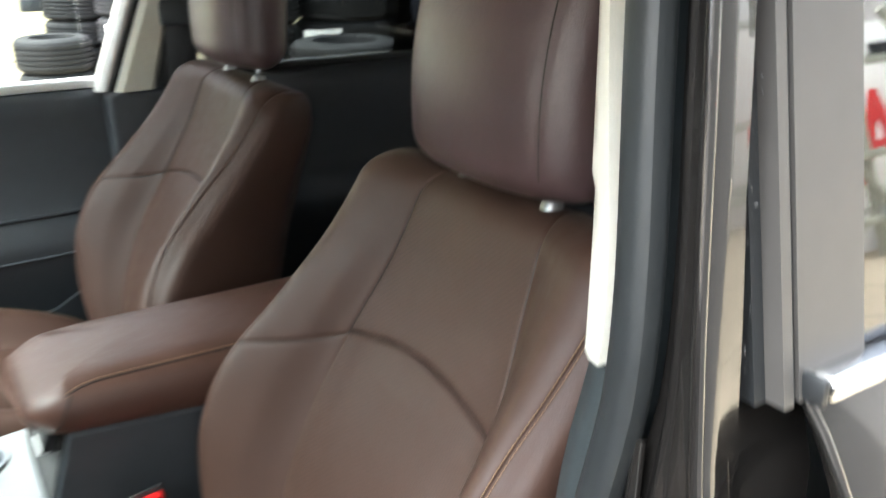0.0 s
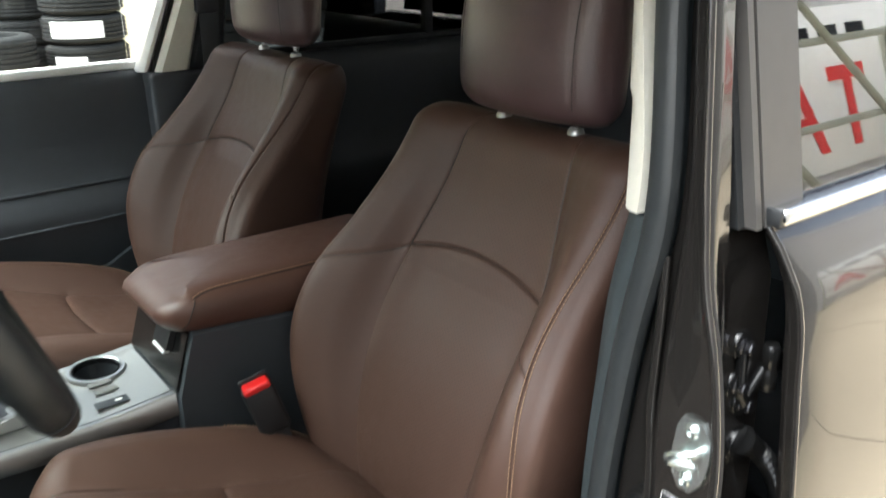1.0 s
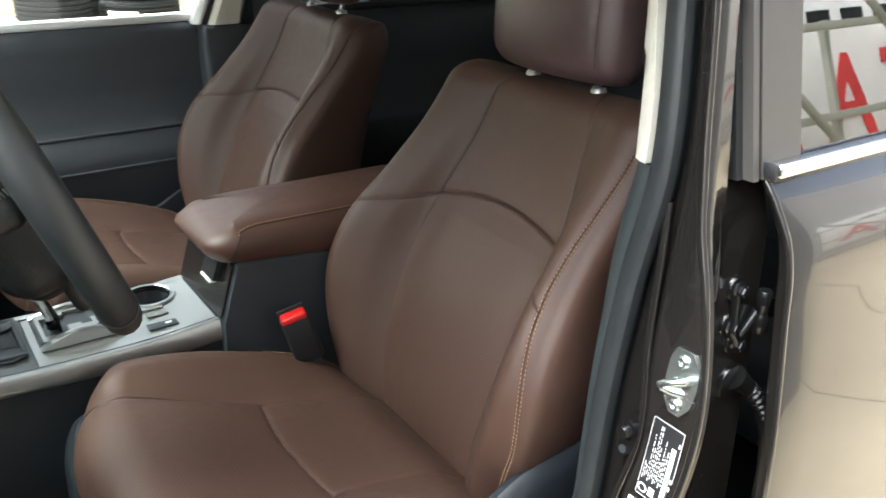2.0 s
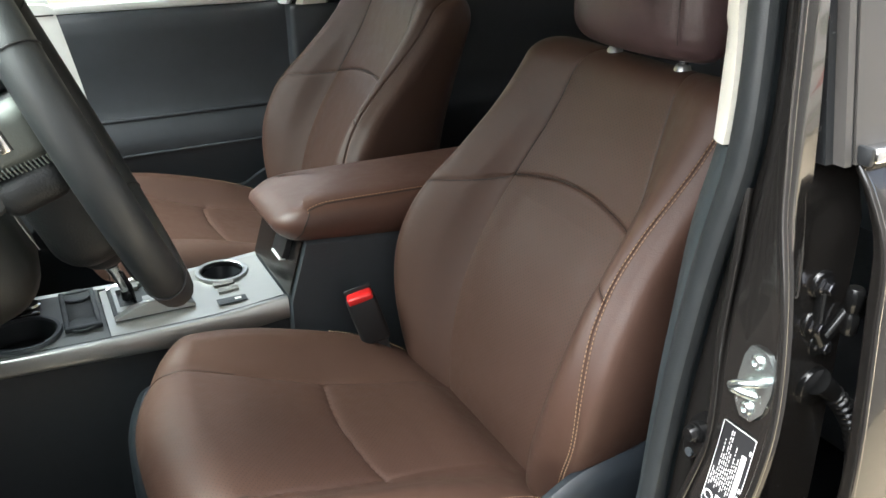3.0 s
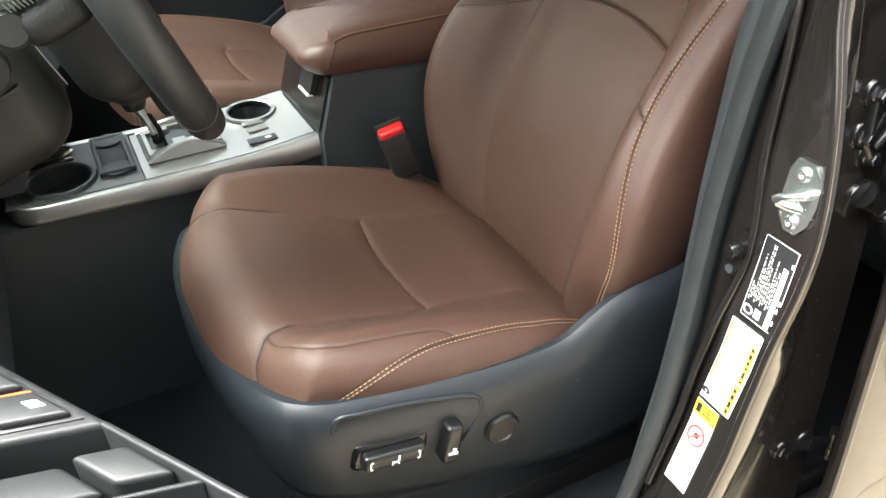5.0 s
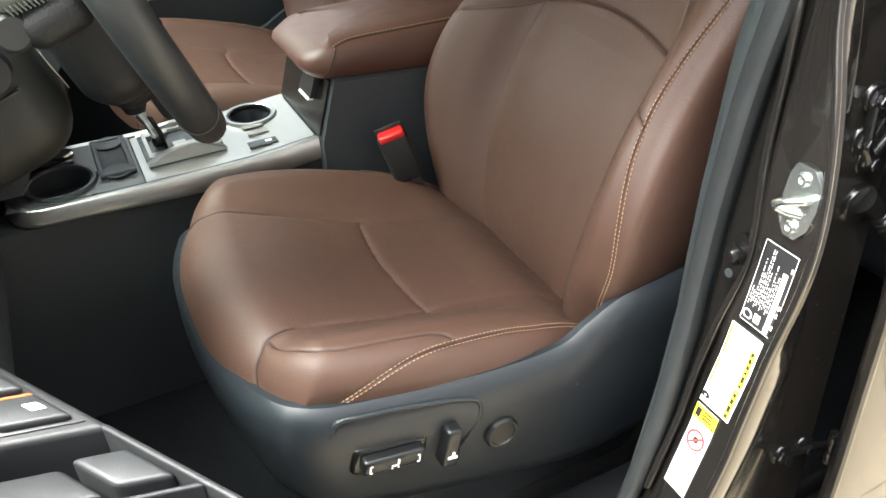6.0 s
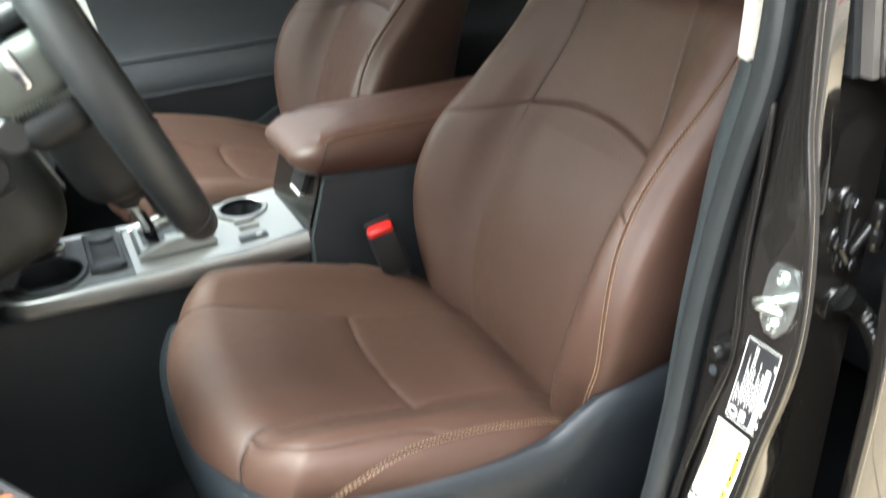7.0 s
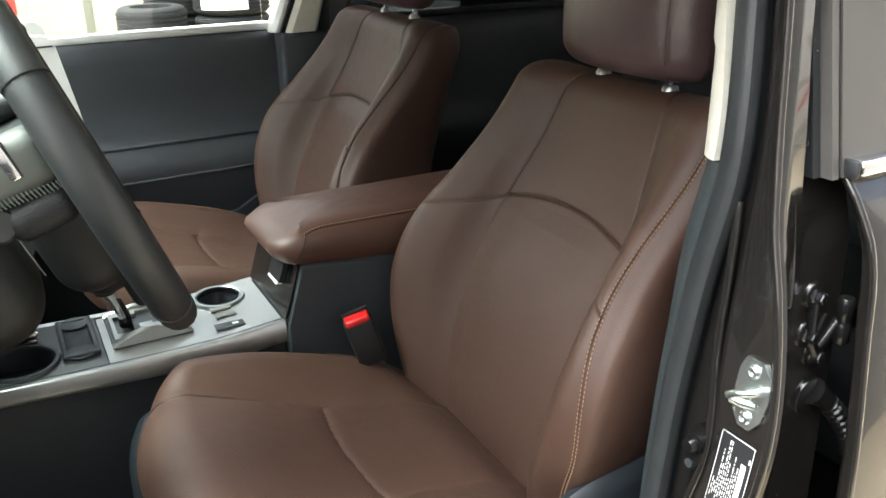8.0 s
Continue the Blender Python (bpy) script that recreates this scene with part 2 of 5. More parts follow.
    return ((2 * t**3 - 3 * t**2 + 1) * ys[k] + (t**3 - 2 * t**2 + t) * h * slope[k] + (3 * t**2 - 2 * t**3) * ys[k + 1] + (t**3 - t**2) * h * slope[k + 1])


def sheet(P, closed=False, uv=None, perf=None):
    """A mesh over a grid of points P[rows, columns, 3], with metres as UV and a second material where perf is true."""
    rows, cols = P.shape[:2]
    bm = bmesh.new()
    vs = [bm.verts.new(p) for p in P.reshape(-1, 3)]
    lay = bm.loops.layers.uv.new("metres") if uv is not None else None
    for a in range(rows - 1):
        for b in range(cols if closed else cols - 1):
            c = (b + 1) % cols
            f = bm.faces.new((vs[a * cols + b], vs[a * cols + c], vs[(a + 1) * cols + c], vs[(a + 1) * cols + b]))
            if lay:
                for l, (i, j) in zip(f.loops, ((a, b), (a, c), (a + 1, c), (a + 1, b))):
                    l[lay].uv = uv[i, j]
            if perf is not None and perf[a, b]:
                f.material_index = 1
    if closed:
        for r in (0, rows - 1):
            bm.faces.new([vs[r * cols + b] for b in range(cols)])
    bmesh.ops.recalc_face_normals(bm, faces=bm.faces[:])
    return bm


def normals(P, closed=False):
    du = np.gradient(P, axis=0)
    if closed:
        dv = (np.roll(P, -1, 1) - np.roll(P, 1, 1)) / 2
    else:
        dv = np.gradient(P, axis=1)
    n = np.cross(du, dv)
    return n / np.maximum(np.linalg.norm(n, axis=2, keepdims=True), 1e-9)


def stitches(line, normal, length=0.0036, gap=0.0021, radius=0.00055, lift=0.0006):
    """Short threads along a polyline that lies on a surface with the given normals."""
    bm = bmesh.new()
    pts = np.asarray(line, float)
    nor = np.asarray(normal, float)
    d = np.r_[0, np.cumsum(np.linalg.norm(np.diff(pts, axis=0), axis=1))]
    s = 0.0
    while s + length < d[-1]:
        row = []
        for q in (0.0, 0.5, 1.0):
            w = s + length * q
            p = np.array([np.interp(w, d, pts[:, k]) for k in range(3)])
            n = np.array([np.interp(w, d, nor[:, k]) for k in range(3)])
            row.append(p + n * (lift + (0.0004 if q == 0.5 else -0.0004)))
        tube(row, [radius * 0.6, radius, radius * 0.6], 5, bm)
        s += length + gap
    return bm


# ---- the shell of the car ----
CEN = 0.3825            # the car's middle line in y


def jamb_x(z):
    """How far back the forward face of the door pillar stands at a height."""
    return float(np.interp(z, [0.45, 0.7, 0.8, 0.9, 1.0, 1.1, 1.2, 1.4, 1.65], [-0.14, -0.10, -0.06, -0.02, 0.01, 0.03, 0.045, 0.07, 0.085]))


def pillar_y(z, zs, ys):
    return float(curve_at(z, zs, ys))


def strip_in(z):
    return pillar_y(z, [1.41, 1.52, 1.61, 1.7], [-0.286, -0.279, -0.272, -0.264])


def strip_out(z):
    return pillar_y(z, [0.5, 0.82, 1.0, 1.15, 1.30, 1.42, 1.61, 1.7], [-0.335, -0.325, -0.296, -0.288, -0.294, -0.312, -0.290, -0.278])


def trim_in(z):
    return pillar_y(z, [0.5, 0.76, 0.84, 0.97, 1.115, 1.22, 1.33, 1.41], [-0.352, -0.337, -0.323, -0.302, -0.281, -0.276, -0.275, -0.286])


def trim_out(z):
    return pillar_y(z, [0.5, 0.82, 1.0, 1.13, 1.28, 1.42, 1.61, 1.7], [-0.36, -0.350, -0.326, -0.314, -0.315, -0.328, -0.312, -0.302])


def seal_out(z):
    return pillar_y(z, [0.5, 0.82, 1.0, 1.13, 1.28, 1.42, 1.61, 1.7], [-0.375, -0.368, -0.348, -0.337, -0.340, -0.353, -0.336, -0.326])


def edge_out(z):
    return pillar_y(z, [0.5, 0.88, 1.0, 1.17, 1.30, 1.37, 1.44, 1.52, 1.61, 1.7], [-0.462, -0.450, -0.444, -0.449, -0.421, -0.397, -0.384, -0.373, -0.361, -0.348])


def wall_out(z):
    return pillar_y(z, [0.5, 0.8, 1.1, 1.25, 1.37, 1.44, 1.52, 1.61, 1.7], [-0.405, -0.402, -0.397, -0.393, -0.388, -0.382, -0.373, -0.361, -0.348])


def pillar():
    """The door pillar between the front and the rear door, with its seal, trim and hardware."""
    p = thing("door_pillar", "dark grey-brown metallic painted car door pillar with rubber seal and labels", "car pillar", kind="structure")
    fine = np.linspace(0.5, 1.70, 61)
    # painted steel: jamb face with a raised rib, outer corner, then back along the side
    loops = []
    for z in fine:
        x, si, e = jamb_x(z), seal_out(z), edge_out(z)
        low = float(np.clip((1.40 - z) / 0.06, 0, 1))
        inset = wall_out(z) - e
        splay = float(np.clip((1.09 - z) / 0.10, 0, 1))
        back = 0.190
        w = e - si
        loop = [(x + 0.05, si + 0.03, z), (x + 0.012, si + 0.004, z), (x + 0.010, si + 0.12 * w, z), (x + 0.008, si + 0.22 * w, z),
                (x + 0.004, si + 0.27 * w, z), (x + 0.001, si + 0.32 * w, z), (x, si + 0.37 * w, z), (x, si + 0.55 * w, z), (x, si + 0.82 * w, z),
                (x - 0.002, si + 0.90 * w, z), (x - 0.003, e + 0.003, z), (x + 0.001, e - 0.002, z), (x + 0.007, e - 0.0035, z),
                (x + 0.016 + 0.004 * low + 0.020 * splay, e - 0.0036 + (0.35 - 0.25 * splay) * inset, z), (x + 0.028 + 0.008 * low + 0.055 * splay, e - 0.0036 + 0.0008 * low + (0.85 - 0.25 * splay) * inset, z), (max(x + 0.02, 0.106 + 0.010 * low), wall_out(z) - 0.0036 + 0.0026 * low, z), (0.112 + 0.010 * low, wall_out(z) + 0.016 * (1 - low), z), (back, wall_out(z) + 0.016 * (1 - low), z), (back, e + 0.06 + inset, z), (back - 0.03, si + 0.05, z)]
        loops.append(loop)
    part("pillar_panel", loft(loops), PAINT, p)
    # rubber seal: two bulbs side by side
    loops = []
    for z in fine:
        x, a, b = jamb_x(z), trim_out(z), seal_out(z)
        c, r = (a + b) / 2, (a - b) / 2 + 0.002
        loops.append([(x - 0.006 + 0.013 * math.sin(t) - 0.004 * abs(math.cos(t)) * (1 if math.sin(t) < 0 else 0), c + r * math.cos(t), z) for t in (2 * math.pi * k / 14 for k in range(14))])
    part("door_seal", loft(loops), SEALGREY, p, "black rubber door seal")
    part("seal_lip", tube([(jamb_x(z) - 0.014, 0.55 * trim_out(z) + 0.45 * seal_out(z), z) for z in fine], 0.0034, 8), LABELBLACK, p)
    # inner plastic trim, dark below and beige above
    for name, mat, lo, hi, fa, fb in (("lower_trim", TRIMBLACK, 0.5, 1.409, trim_in, trim_out), ("upper_trim_edge", TRIMBLACK, 1.409, 1.70, strip_out, trim_out),
                                      ("upper_trim", HEADLINER, 1.411, 1.70, lambda z: strip_in(z) + 0.002, strip_out)):
        loops = []
        for z in np.linspace(lo, hi, 30):
            x, a, b = jamb_x(z), fa(z), fb(z)
            if name == "upper_trim" and z > 1.53:
                a += 0.004
            f = 0.003 if name == "upper_trim" else 0.0
            loops.append([(x + 0.06, a + 0.002, z), (x + 0.016 - f, a, z), (x + 0.008 - f, a - 0.12 * (a - b), z), (x + 0.002 - f, (a + b) / 2, z), (x + 0.0 - f, b + 0.003, z), (x + 0.02, b - 0.002, z), (x + 0.06, b, z)])
        part(name, loft(loops), mat, p, "beige fabric-covered upper trim" if name == "upper_trim" else "")
    return p


PILLAR = pillar()


def on_jamb(y, z, off=0.0):
    return Vector((jamb_x(z) - off, y, z))


def jamb_plate(y0, y1, z0, z1, off, thick=0.0006, lean=0.0, rows=8):
    """A thin plate that follows the pillar's forward face. lean: how far its top shifts in y."""
    loops = []
    for z in np.linspace(z0, z1, rows):
        s = lean * (z - z0) / (z1 - z0)
        loops.append([on_jamb(y0 + s, z, off), on_jamb(y1 + s, z, off), on_jamb(y1 + s, z, off + thick), on_jamb(y0 + s, z, off + thick)])
    return loft(loops)


# ---- seats ----
B0 = np.array([-0.018, 0.0, 0.897])
UP = np.array([0.424, 0.0, 0.9057])
FW = np.array([-0.9057, 0.0, 0.424])
CU = np.array([-0.9853, 0.0, 0.1709])
CN = np.array([0.1709, 0.0, 0.9853])
AY = np.array([0.0, 1.0, 0.0])

S_W = ([0, 0.06, 0.12, 0.19, 0.27, 0.36, 0.43, 0.50, 0.55, 0.60], [0.215, 0.235, 0.257, 0.266, 0.259, 0.239, 0.232, 0.228, 0.225, 0.223])
S_I = ([0, 0.08, 0.23, 0.365, 0.47, 0.56, 0.60], [0.115, 0.126, 0.142, 0.137, 0.115, 0.102, 0.095])
S_N = ([-0.03, 0.0, 0.05, 0.15, 0.25, 0.365, 0.47, 0.55, 0.60], [-0.02, 0.0, 0.02, 0.040, 0.042, 0.030, 0.026, 0.030, 0.033])
S_B = ([0, 0.1, 0.2, 0.3, 0.38, 0.45, 0.52, 0.6], [0.04, 0.066, 0.084, 0.083, 0.066, 0.048, 0.033, 0.022])


def back_surface(s, t):
    """Points of the backrest: s up along it, t round half of its section (0 front middle, 10 rear middle)."""
    s, t = np.broadcast_arrays(np.asarray(s, float), np.asarray(t, float))
    w, i, n0, b = curve_at(s, *S_W), curve_at(s, *S_I), curve_at(s, *S_N), curve_at(s, *S_B)
    nb = -0.125 + 0.05 * np.clip(s / 0.6, 0, 1)
    yc = i + 0.66 * (w - i)
    puff = 0.003 * np.clip((0.37 - s) / 0.03, 0, 1) * np.clip(s / 0.05, 0, 1)
    cy = np.stack([0 * w, 0.55 * i, i, i + 0.5 * (yc - i), yc, w - 0.010, w + 0.006, w - 0.014, w - 0.045, w - 0.09, 0 * w])
    cn = np.stack([n0 + puff, n0 + 0.9 * puff, n0 + 0.004, n0 + 0.6 * b, n0 + b, n0 + b - 0.014, n0 + b - 0.042, (n0 + b + nb) / 2 - 0.03, nb + 0.02, nb, nb])
    k = np.clip(np.floor(t).astype(int), 0, 9)
    f = t - k

    def pick(c, sign):
        first, last = sign * c[1], sign * c[9]
        ext = np.concatenate([first[None], c, last[None]])
        p = [np.take_along_axis(ext, (k + j)[None], 0)[0] for j in range(4)]
        return 0.5 * (2 * p[1] + (p[2] - p[0]) * f + (2 * p[0] - 5 * p[1] + 4 * p[2] - p[3]) * f**2 + (3 * p[1] - p[0] - 3 * p[2] + p[3]) * f**3)

    y, n = pick(cy, -1.0), pick(cn, 1.0)
    # the rounded top
    r = np.clip((s - 0.535) / 0.052, 0, 1)
    k2 = np.sqrt(np.maximum(0, 1 - r**2))
    mid = -0.025
    n = mid + (n - mid) * (0.12 + 0.88 * k2)
    y = y * (0.88 + 0.12 * k2)
    return y, n, w, i


T_SEAM = ([0.0, 0.115, 0.175, 0.23, 0.30, 0.38, 0.445, 0.495, 0.55, 0.6], [5.35, 5.25, 4.95, 4.68, 4.50, 4.58, 4.76, 4.88, 4.98, 5.0])


def groove(d, wide=0.0035, deep=0.0028):
    return wide * np.exp(-np.abs(d) / 0.009) + deep * np.exp(-((d / 0.0019) ** 2))


def backrest_mesh():
    near = np.array([0.012, 0.025, 0.04, 0.06, 0.09, 0.13, 0.2])
    t = np.unique(np.r_[np.linspace(0, 4.2, 36), np.linspace(4.2, 5.6, 90), np.linspace(5.6, 10, 36), 2 - near, 2, 2 + near].round(4))
    s = np.unique(np.r_[np.linspace(-0.03, 0.26, 60), np.linspace(0.26, 0.40, 100), np.linspace(0.40, 0.535, 38), 0.535 + 0.052 * np.sin(np.linspace(0, math.pi / 2, 16))].round(5))
    S, T = np.meshgrid(s, t, indexing="ij")
    y, n, w, i = back_surface(S, T)
    arc = np.cumsum(np.hypot(np.diff(y, axis=1, prepend=y[:, :1]), np.diff(n, axis=1, prepend=n[:, :1])), axis=1)
    col2 = int(np.argmin(abs(t - 2)))
    t5 = curve_at(s, *T_SEAM)
    arc5 = np.array([np.interp(q, t, row) for q, row in zip(t5, arc)])[:, None]
    T5 = t5[:, None] + 0 * T
    front = T < 6.5
    soft = np.clip((S - 0.27) / 0.09, 0, 1)
    dig = np.where(T < 4, groove(arc - arc[:, col2 : col2 + 1], 0.0046 - 0.0032 * soft, 0.0016 * soft), 0)
    dig = dig + np.where((T > 3.4) & front, groove(arc - arc5, 0.0014, 0.0020), 0)
    inside = T <= 2
    cross = np.where(inside, 0.361 + 0.024 * (1 - np.clip(y / i, 0, 1) ** 2), 0.361 - 0.066 * np.clip((arc - arc[:, col2 : col2 + 1]) / np.maximum(arc5 - arc[:, col2 : col2 + 1], 1e-4), 0, 1) ** 0.8)
    dig = dig + np.where(T <= T5, groove(S - cross, 0.0020, 0.0034), 0) * np.where(inside, 1.0, 0.6)
    P = B0 + S[..., None] * UP + n[..., None] * FW + y[..., None] * AY
    full = np.concatenate([P, (P * [1, -1, 1])[:, -2:0:-1]], axis=1)
    dd = np.concatenate([dig, dig[:, -2:0:-1]], axis=1)
    nn = normals(full, True)
    if (nn[100, 0] @ FW) < 0:
        nn = -nn
    full = full - nn * dd[..., None]
    uv = np.concatenate([np.stack([y, S], -1), np.stack([-y, S], -1)[:, -2:0:-1]], axis=1)
    perf = (T < 1.999) & (S > 0.02) & (S < 0.538)
    perf = np.concatenate([perf, np.roll(perf, -1, 1)[:, -2:0:-1] & perf[:, -2:0:-1] | (perf[:, -2:0:-1])], axis=1)
    return mesh_of("backrest", sheet(full, True, uv, perf), [LEATHER, PERF])


def back_line(s, t, sign):
    y, n, _, _ = back_surface(s, t)
    p = B0 + np.asarray(s)[:, None] * UP + n[:, None] * FW + (sign * y)[:, None] * AY
    y2, n2, _, _ = back_surface(s, np.asarray(t) + 0.02)
    q = B0 + np.asarray(s)[:, None] * UP + n2[:, None] * FW + (sign * y2)[:, None] * AY
    across = (q - p) / np.linalg.norm(q - p, axis=1, keepdims=True)
    along = np.gradient(p, axis=0)
    nor = np.cross(along, across) * sign
    nor /= np.linalg.norm(nor, axis=1, keepdims=True)
    if np.mean(nor @ FW) < 0:
        nor = -nor
    return p, nor


C_W = ([0, 0.08, 0.2, 0.32, 0.42, 0.5, 0.7], [0.222, 0.245, 0.254, 0.256, 0.250, 0.236, 0.232])
C_N = ([-0.06, 0.0, 0.05, 0.14, 0.22, 0.30, 0.36, 0.42, 0.46, 0.6], [-0.02, 0.0, 0.020, 0.029, 0.0360, 0.0475, 0.0575, 0.066, 0.070, 0.072])
C_B = ([-0.06, 0.04, 0.12, 0.22, 0.30, 0.36, 0.42, 0.46, 0.6], [0.0, 0.010, 0.028, 0.036, 0.033, 0.025, 0.014, 0.008, 0.002])
C_I = ([-0.06, 0.05, 0.20, 0.28, 0.36, 0.45, 0.6], [0.112, 0.114, 0.118, 0.130, 0.146, 0.165, 0.175])
RQ, RB, CFLAT = 0.042, 0.075, 0.418


def cushion_surface(b, q):
    """Points of the cushion: b forward over it and down its front, q outwards over it and down its side."""
    b, q = np.broadcast_arrays(np.asarray(b, float), np.asarray(q, float))
    a = np.clip((b - CFLAT) / RB, 0, math.pi / 2)
    c = np.where(b < CFLAT, b, CFLAT + RB * np.sin(a))
    db = np.where(b < CFLAT, 0, RB * (1 - np.cos(a)) + np.maximum(0, b - CFLAT - RB * math.pi / 2))
    W = curve_at(c, *C_W)
    aq, flat = np.abs(q), W - RQ
    g = np.clip((aq - flat) / RQ, 0, math.pi / 2)
    y = np.where(aq < flat, aq, flat + RQ * np.sin(g))
    dq = np.where(aq < flat, 0, RQ * (1 - np.cos(g)) + np.maximum(0, aq - flat - RQ * math.pi / 2))
    c = c - 0.075 * np.clip(y / 0.25, 0, 1) ** 2.6 * np.clip((c - 0.25) / 0.24, 0, 1) ** 1.5
    i = curve_at(c, *C_I)
    k = np.clip((y - i) / np.maximum(0.205 - i, 0.02), 0, 1)
    n = curve_at(c, *C_N) + curve_at(c, *C_B) * k * k * (3 - 2 * k)
    n = n + 0.004 * np.clip(1 - (y / i) ** 2, 0, 1) * np.clip(c / 0.1, 0, 1)
    n = n - np.minimum((dq**3 + db**3) ** (1 / 3), 0.075)
    P = B0 + c[..., None] * CU + n[..., None] * CN + (np.sign(q) * y)[..., None] * AY
    return P, c, y, i, aq - flat


# seams of the cushion as (forward, outwards) in metres over its skin; "outer" lies on the door side
CUSHION_SEAMS = {
    "insert": [(0.02, 0.115), (0.135, 0.113), (0.22, 0.121), (0.285, 0.131), (0.355, 0.138), (0.395, 0.143), (0.43, 0.147), (0.456, 0.150), (0.480, 0.160), (0.50, 0.168), (0.515, 0.177), (0.55, 0.190)],
    "pipe": [(0.458, 0.152), (0.458, 0.164), (0.454, 0.180), (0.443, 0.207), (0.412, 0.219), (0.375, 0.221), (0.305, 0.221), (0.265, 0.221), (0.249, 0.228), (0.241, 0.236)],
    "stitch": [(0.0, 0.187), (0.05, 0.207), (0.11, 0.221), (0.18, 0.228), (0.24, 0.236), (0.30, 0.246), (0.36, 0.261), (0.42, 0.279), (0.455, 0.292)],
}
CROSS_SEAM = [(0.219, 0.124), (0.230, 0.098), (0.236, 0.05), (0.238, 0.0), (0.233, -0.05), (0.221, -0.112)]


def seam_path(name, side, out, count):
    """A seam as dense (forward, sideways) pairs on one side of a cushion whose door side is out."""
    if name == "cross":
        pts = [(b, out * q) for b, q in CROSS_SEAM]
    else:
        pts = [(b, side * q) for b, q in CUSHION_SEAMS[name]]
    k = np.arange(len(pts))
    u = np.linspace(0, len(pts) - 1, count)
    return np.stack([curve_at(u, k, [p[0] for p in pts]), curve_at(u, k, [p[1] for p in pts])], 1)


def cushion_mesh(out):
    b = np.unique(np.r_[np.linspace(-0.06, CFLAT, 190), np.linspace(CFLAT, CFLAT + 0.135, 66)].round(5))
    half = np.unique(np.r_[np.linspace(0, 0.10, 32), np.linspace(0.10, 0.34, 140)].round(5))
    q = np.r_[-half[:0:-1], half]
    Bm, Q = np.meshgrid(b, q, indexing="ij")
    P, c, y, i, e = cushion_surface(Bm, Q)
    dig = np.zeros_like(Bm)

    def press(path, wide, deep):
        far = np.full(Bm.shape, 9.0)
        for (b0, q0), (b1, q1) in zip(path, path[1:]):
            db, dq = b1 - b0, q1 - q0
            u = np.clip(((Bm - b0) * db + (Q - q0) * dq) / (db * db + dq * dq), 0, 1)
            far = np.minimum(far, np.hypot(Bm - b0 - u * db, Q - q0 - u * dq))
        return groove(far, wide, deep)

    firm = 0.4 + 0.6 * np.clip((Bm - 0.16) / 0.12, 0, 1)
    for side in (-1, 1):
        dig += press(seam_path("insert", side, out, 45), 0.0036, 0.0012) * firm
        if side == out:
            dig += press(seam_path("pipe", side, out, 60), 0.0010, 0.0013)
        dig += press(seam_path("stitch", side, out, 40)[: 40 if side == out else 15], 0.0014, 0.0016)
    dig += press(seam_path("cross", 0, out, 60), 0.0044, 0.0006)
    nn = normals(P)
    if nn[60, len(q) // 2] @ CN < 0:
        nn = -nn
    P = P - nn * dig[..., None]
    uv = np.stack([Q, Bm], -1)
    lo, hi = (np.interp(b, *seam_path("insert", side, out, 140).T)[:, None] for side in (-1, 1))
    perf = (Q > lo + 0.003) & (Q < hi - 0.003) & (Bm > 0.02)
    return mesh_of("cushion", sheet(P, False, uv, perf), [LEATHER, PERF])


def cushion_line(path, shift=0.0):
    """Points and normals along a seam path, shifted across it."""
    d = np.gradient(path, axis=0)
    d /= np.linalg.norm(d, axis=1, keepdims=True)
    b, q = path[:, 0] - shift * d[:, 1], path[:, 1] + shift * d[:, 0]
    P = cushion_surface(b, q)[0]
    nor = np.cross(cushion_surface(b, q + 0.001)[0] - P, cushion_surface(b + 0.001, q)[0] - P)
    nor /= np.maximum(np.linalg.norm(nor, axis=1, keepdims=True), 1e-9)
    return P, nor * (1.0 if np.mean(nor @ CN) > 0 else -1.0)


HEAD_SEAMS = []


def headrest_mesh():
    cols, rows = 120, 60
    th = np.linspace(0, 2 * math.pi, cols, endpoint=False)
    v = np.linspace(0, 1, rows)
    h = 0.215
    P = np.zeros((rows, cols, 3))
    for r, u in enumerate(v):
        # rounded in height
        z = u * h
        e = min(z, h - z) / 0.035
        k = 1.0 if e >= 1 else math.sqrt(max(0.0, 1 - (1 - e) ** 2))
        half_w = 0.142 * (0.80 + 0.20 * k) * (1 - 0.03 * u)
        deep = 0.056 * (0.35 + 0.65 * k)
        cs, sn = np.cos(th), np.sin(th)
        y = half_w * np.sign(cs) * np.abs(cs) ** (2 / 3.2)
        x = deep * np.sign(sn) * np.abs(sn) ** (2 / 2.6)
        x = x + np.where(sn < 0, 0.018 * (y / 0.142) ** 2, 0.0) + 0.10 * (z - 0.02) + 0.012 * math.sin(math.pi * u) * np.where(sn < 0, -1, 0)
        d = groove(np.abs(y) - 0.106, 0.0010, 0.0014) * (sn < -0.1) * k
        x = x + d
        P[r] = np.stack([x, y, np.full(cols, z)], 1)
    for sign in (-1, 1):
        line = []
        for r in range(7, rows - 6):
            front = [p for p, sv in zip(P[r], np.sin(th)) if sv < -0.02 and p[1] * sign > 0]
            front.sort(key=lambda p: abs(abs(p[1]) - 0.106))
            a, b = front[0], front[1]
            q = (0.106 - abs(a[1])) / (abs(b[1]) - abs(a[1]) + 1e-9)
            line.append(tuple(a + (b - a) * q + np.array([0.0004, 0, 0])))
        HEAD_SEAMS.append(line)
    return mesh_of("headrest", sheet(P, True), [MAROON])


BACK_ME, CUSH_ME, HEAD_ME = backrest_mesh(), {out: cushion_mesh(out) for out in (-1, 1)}, headrest_mesh()


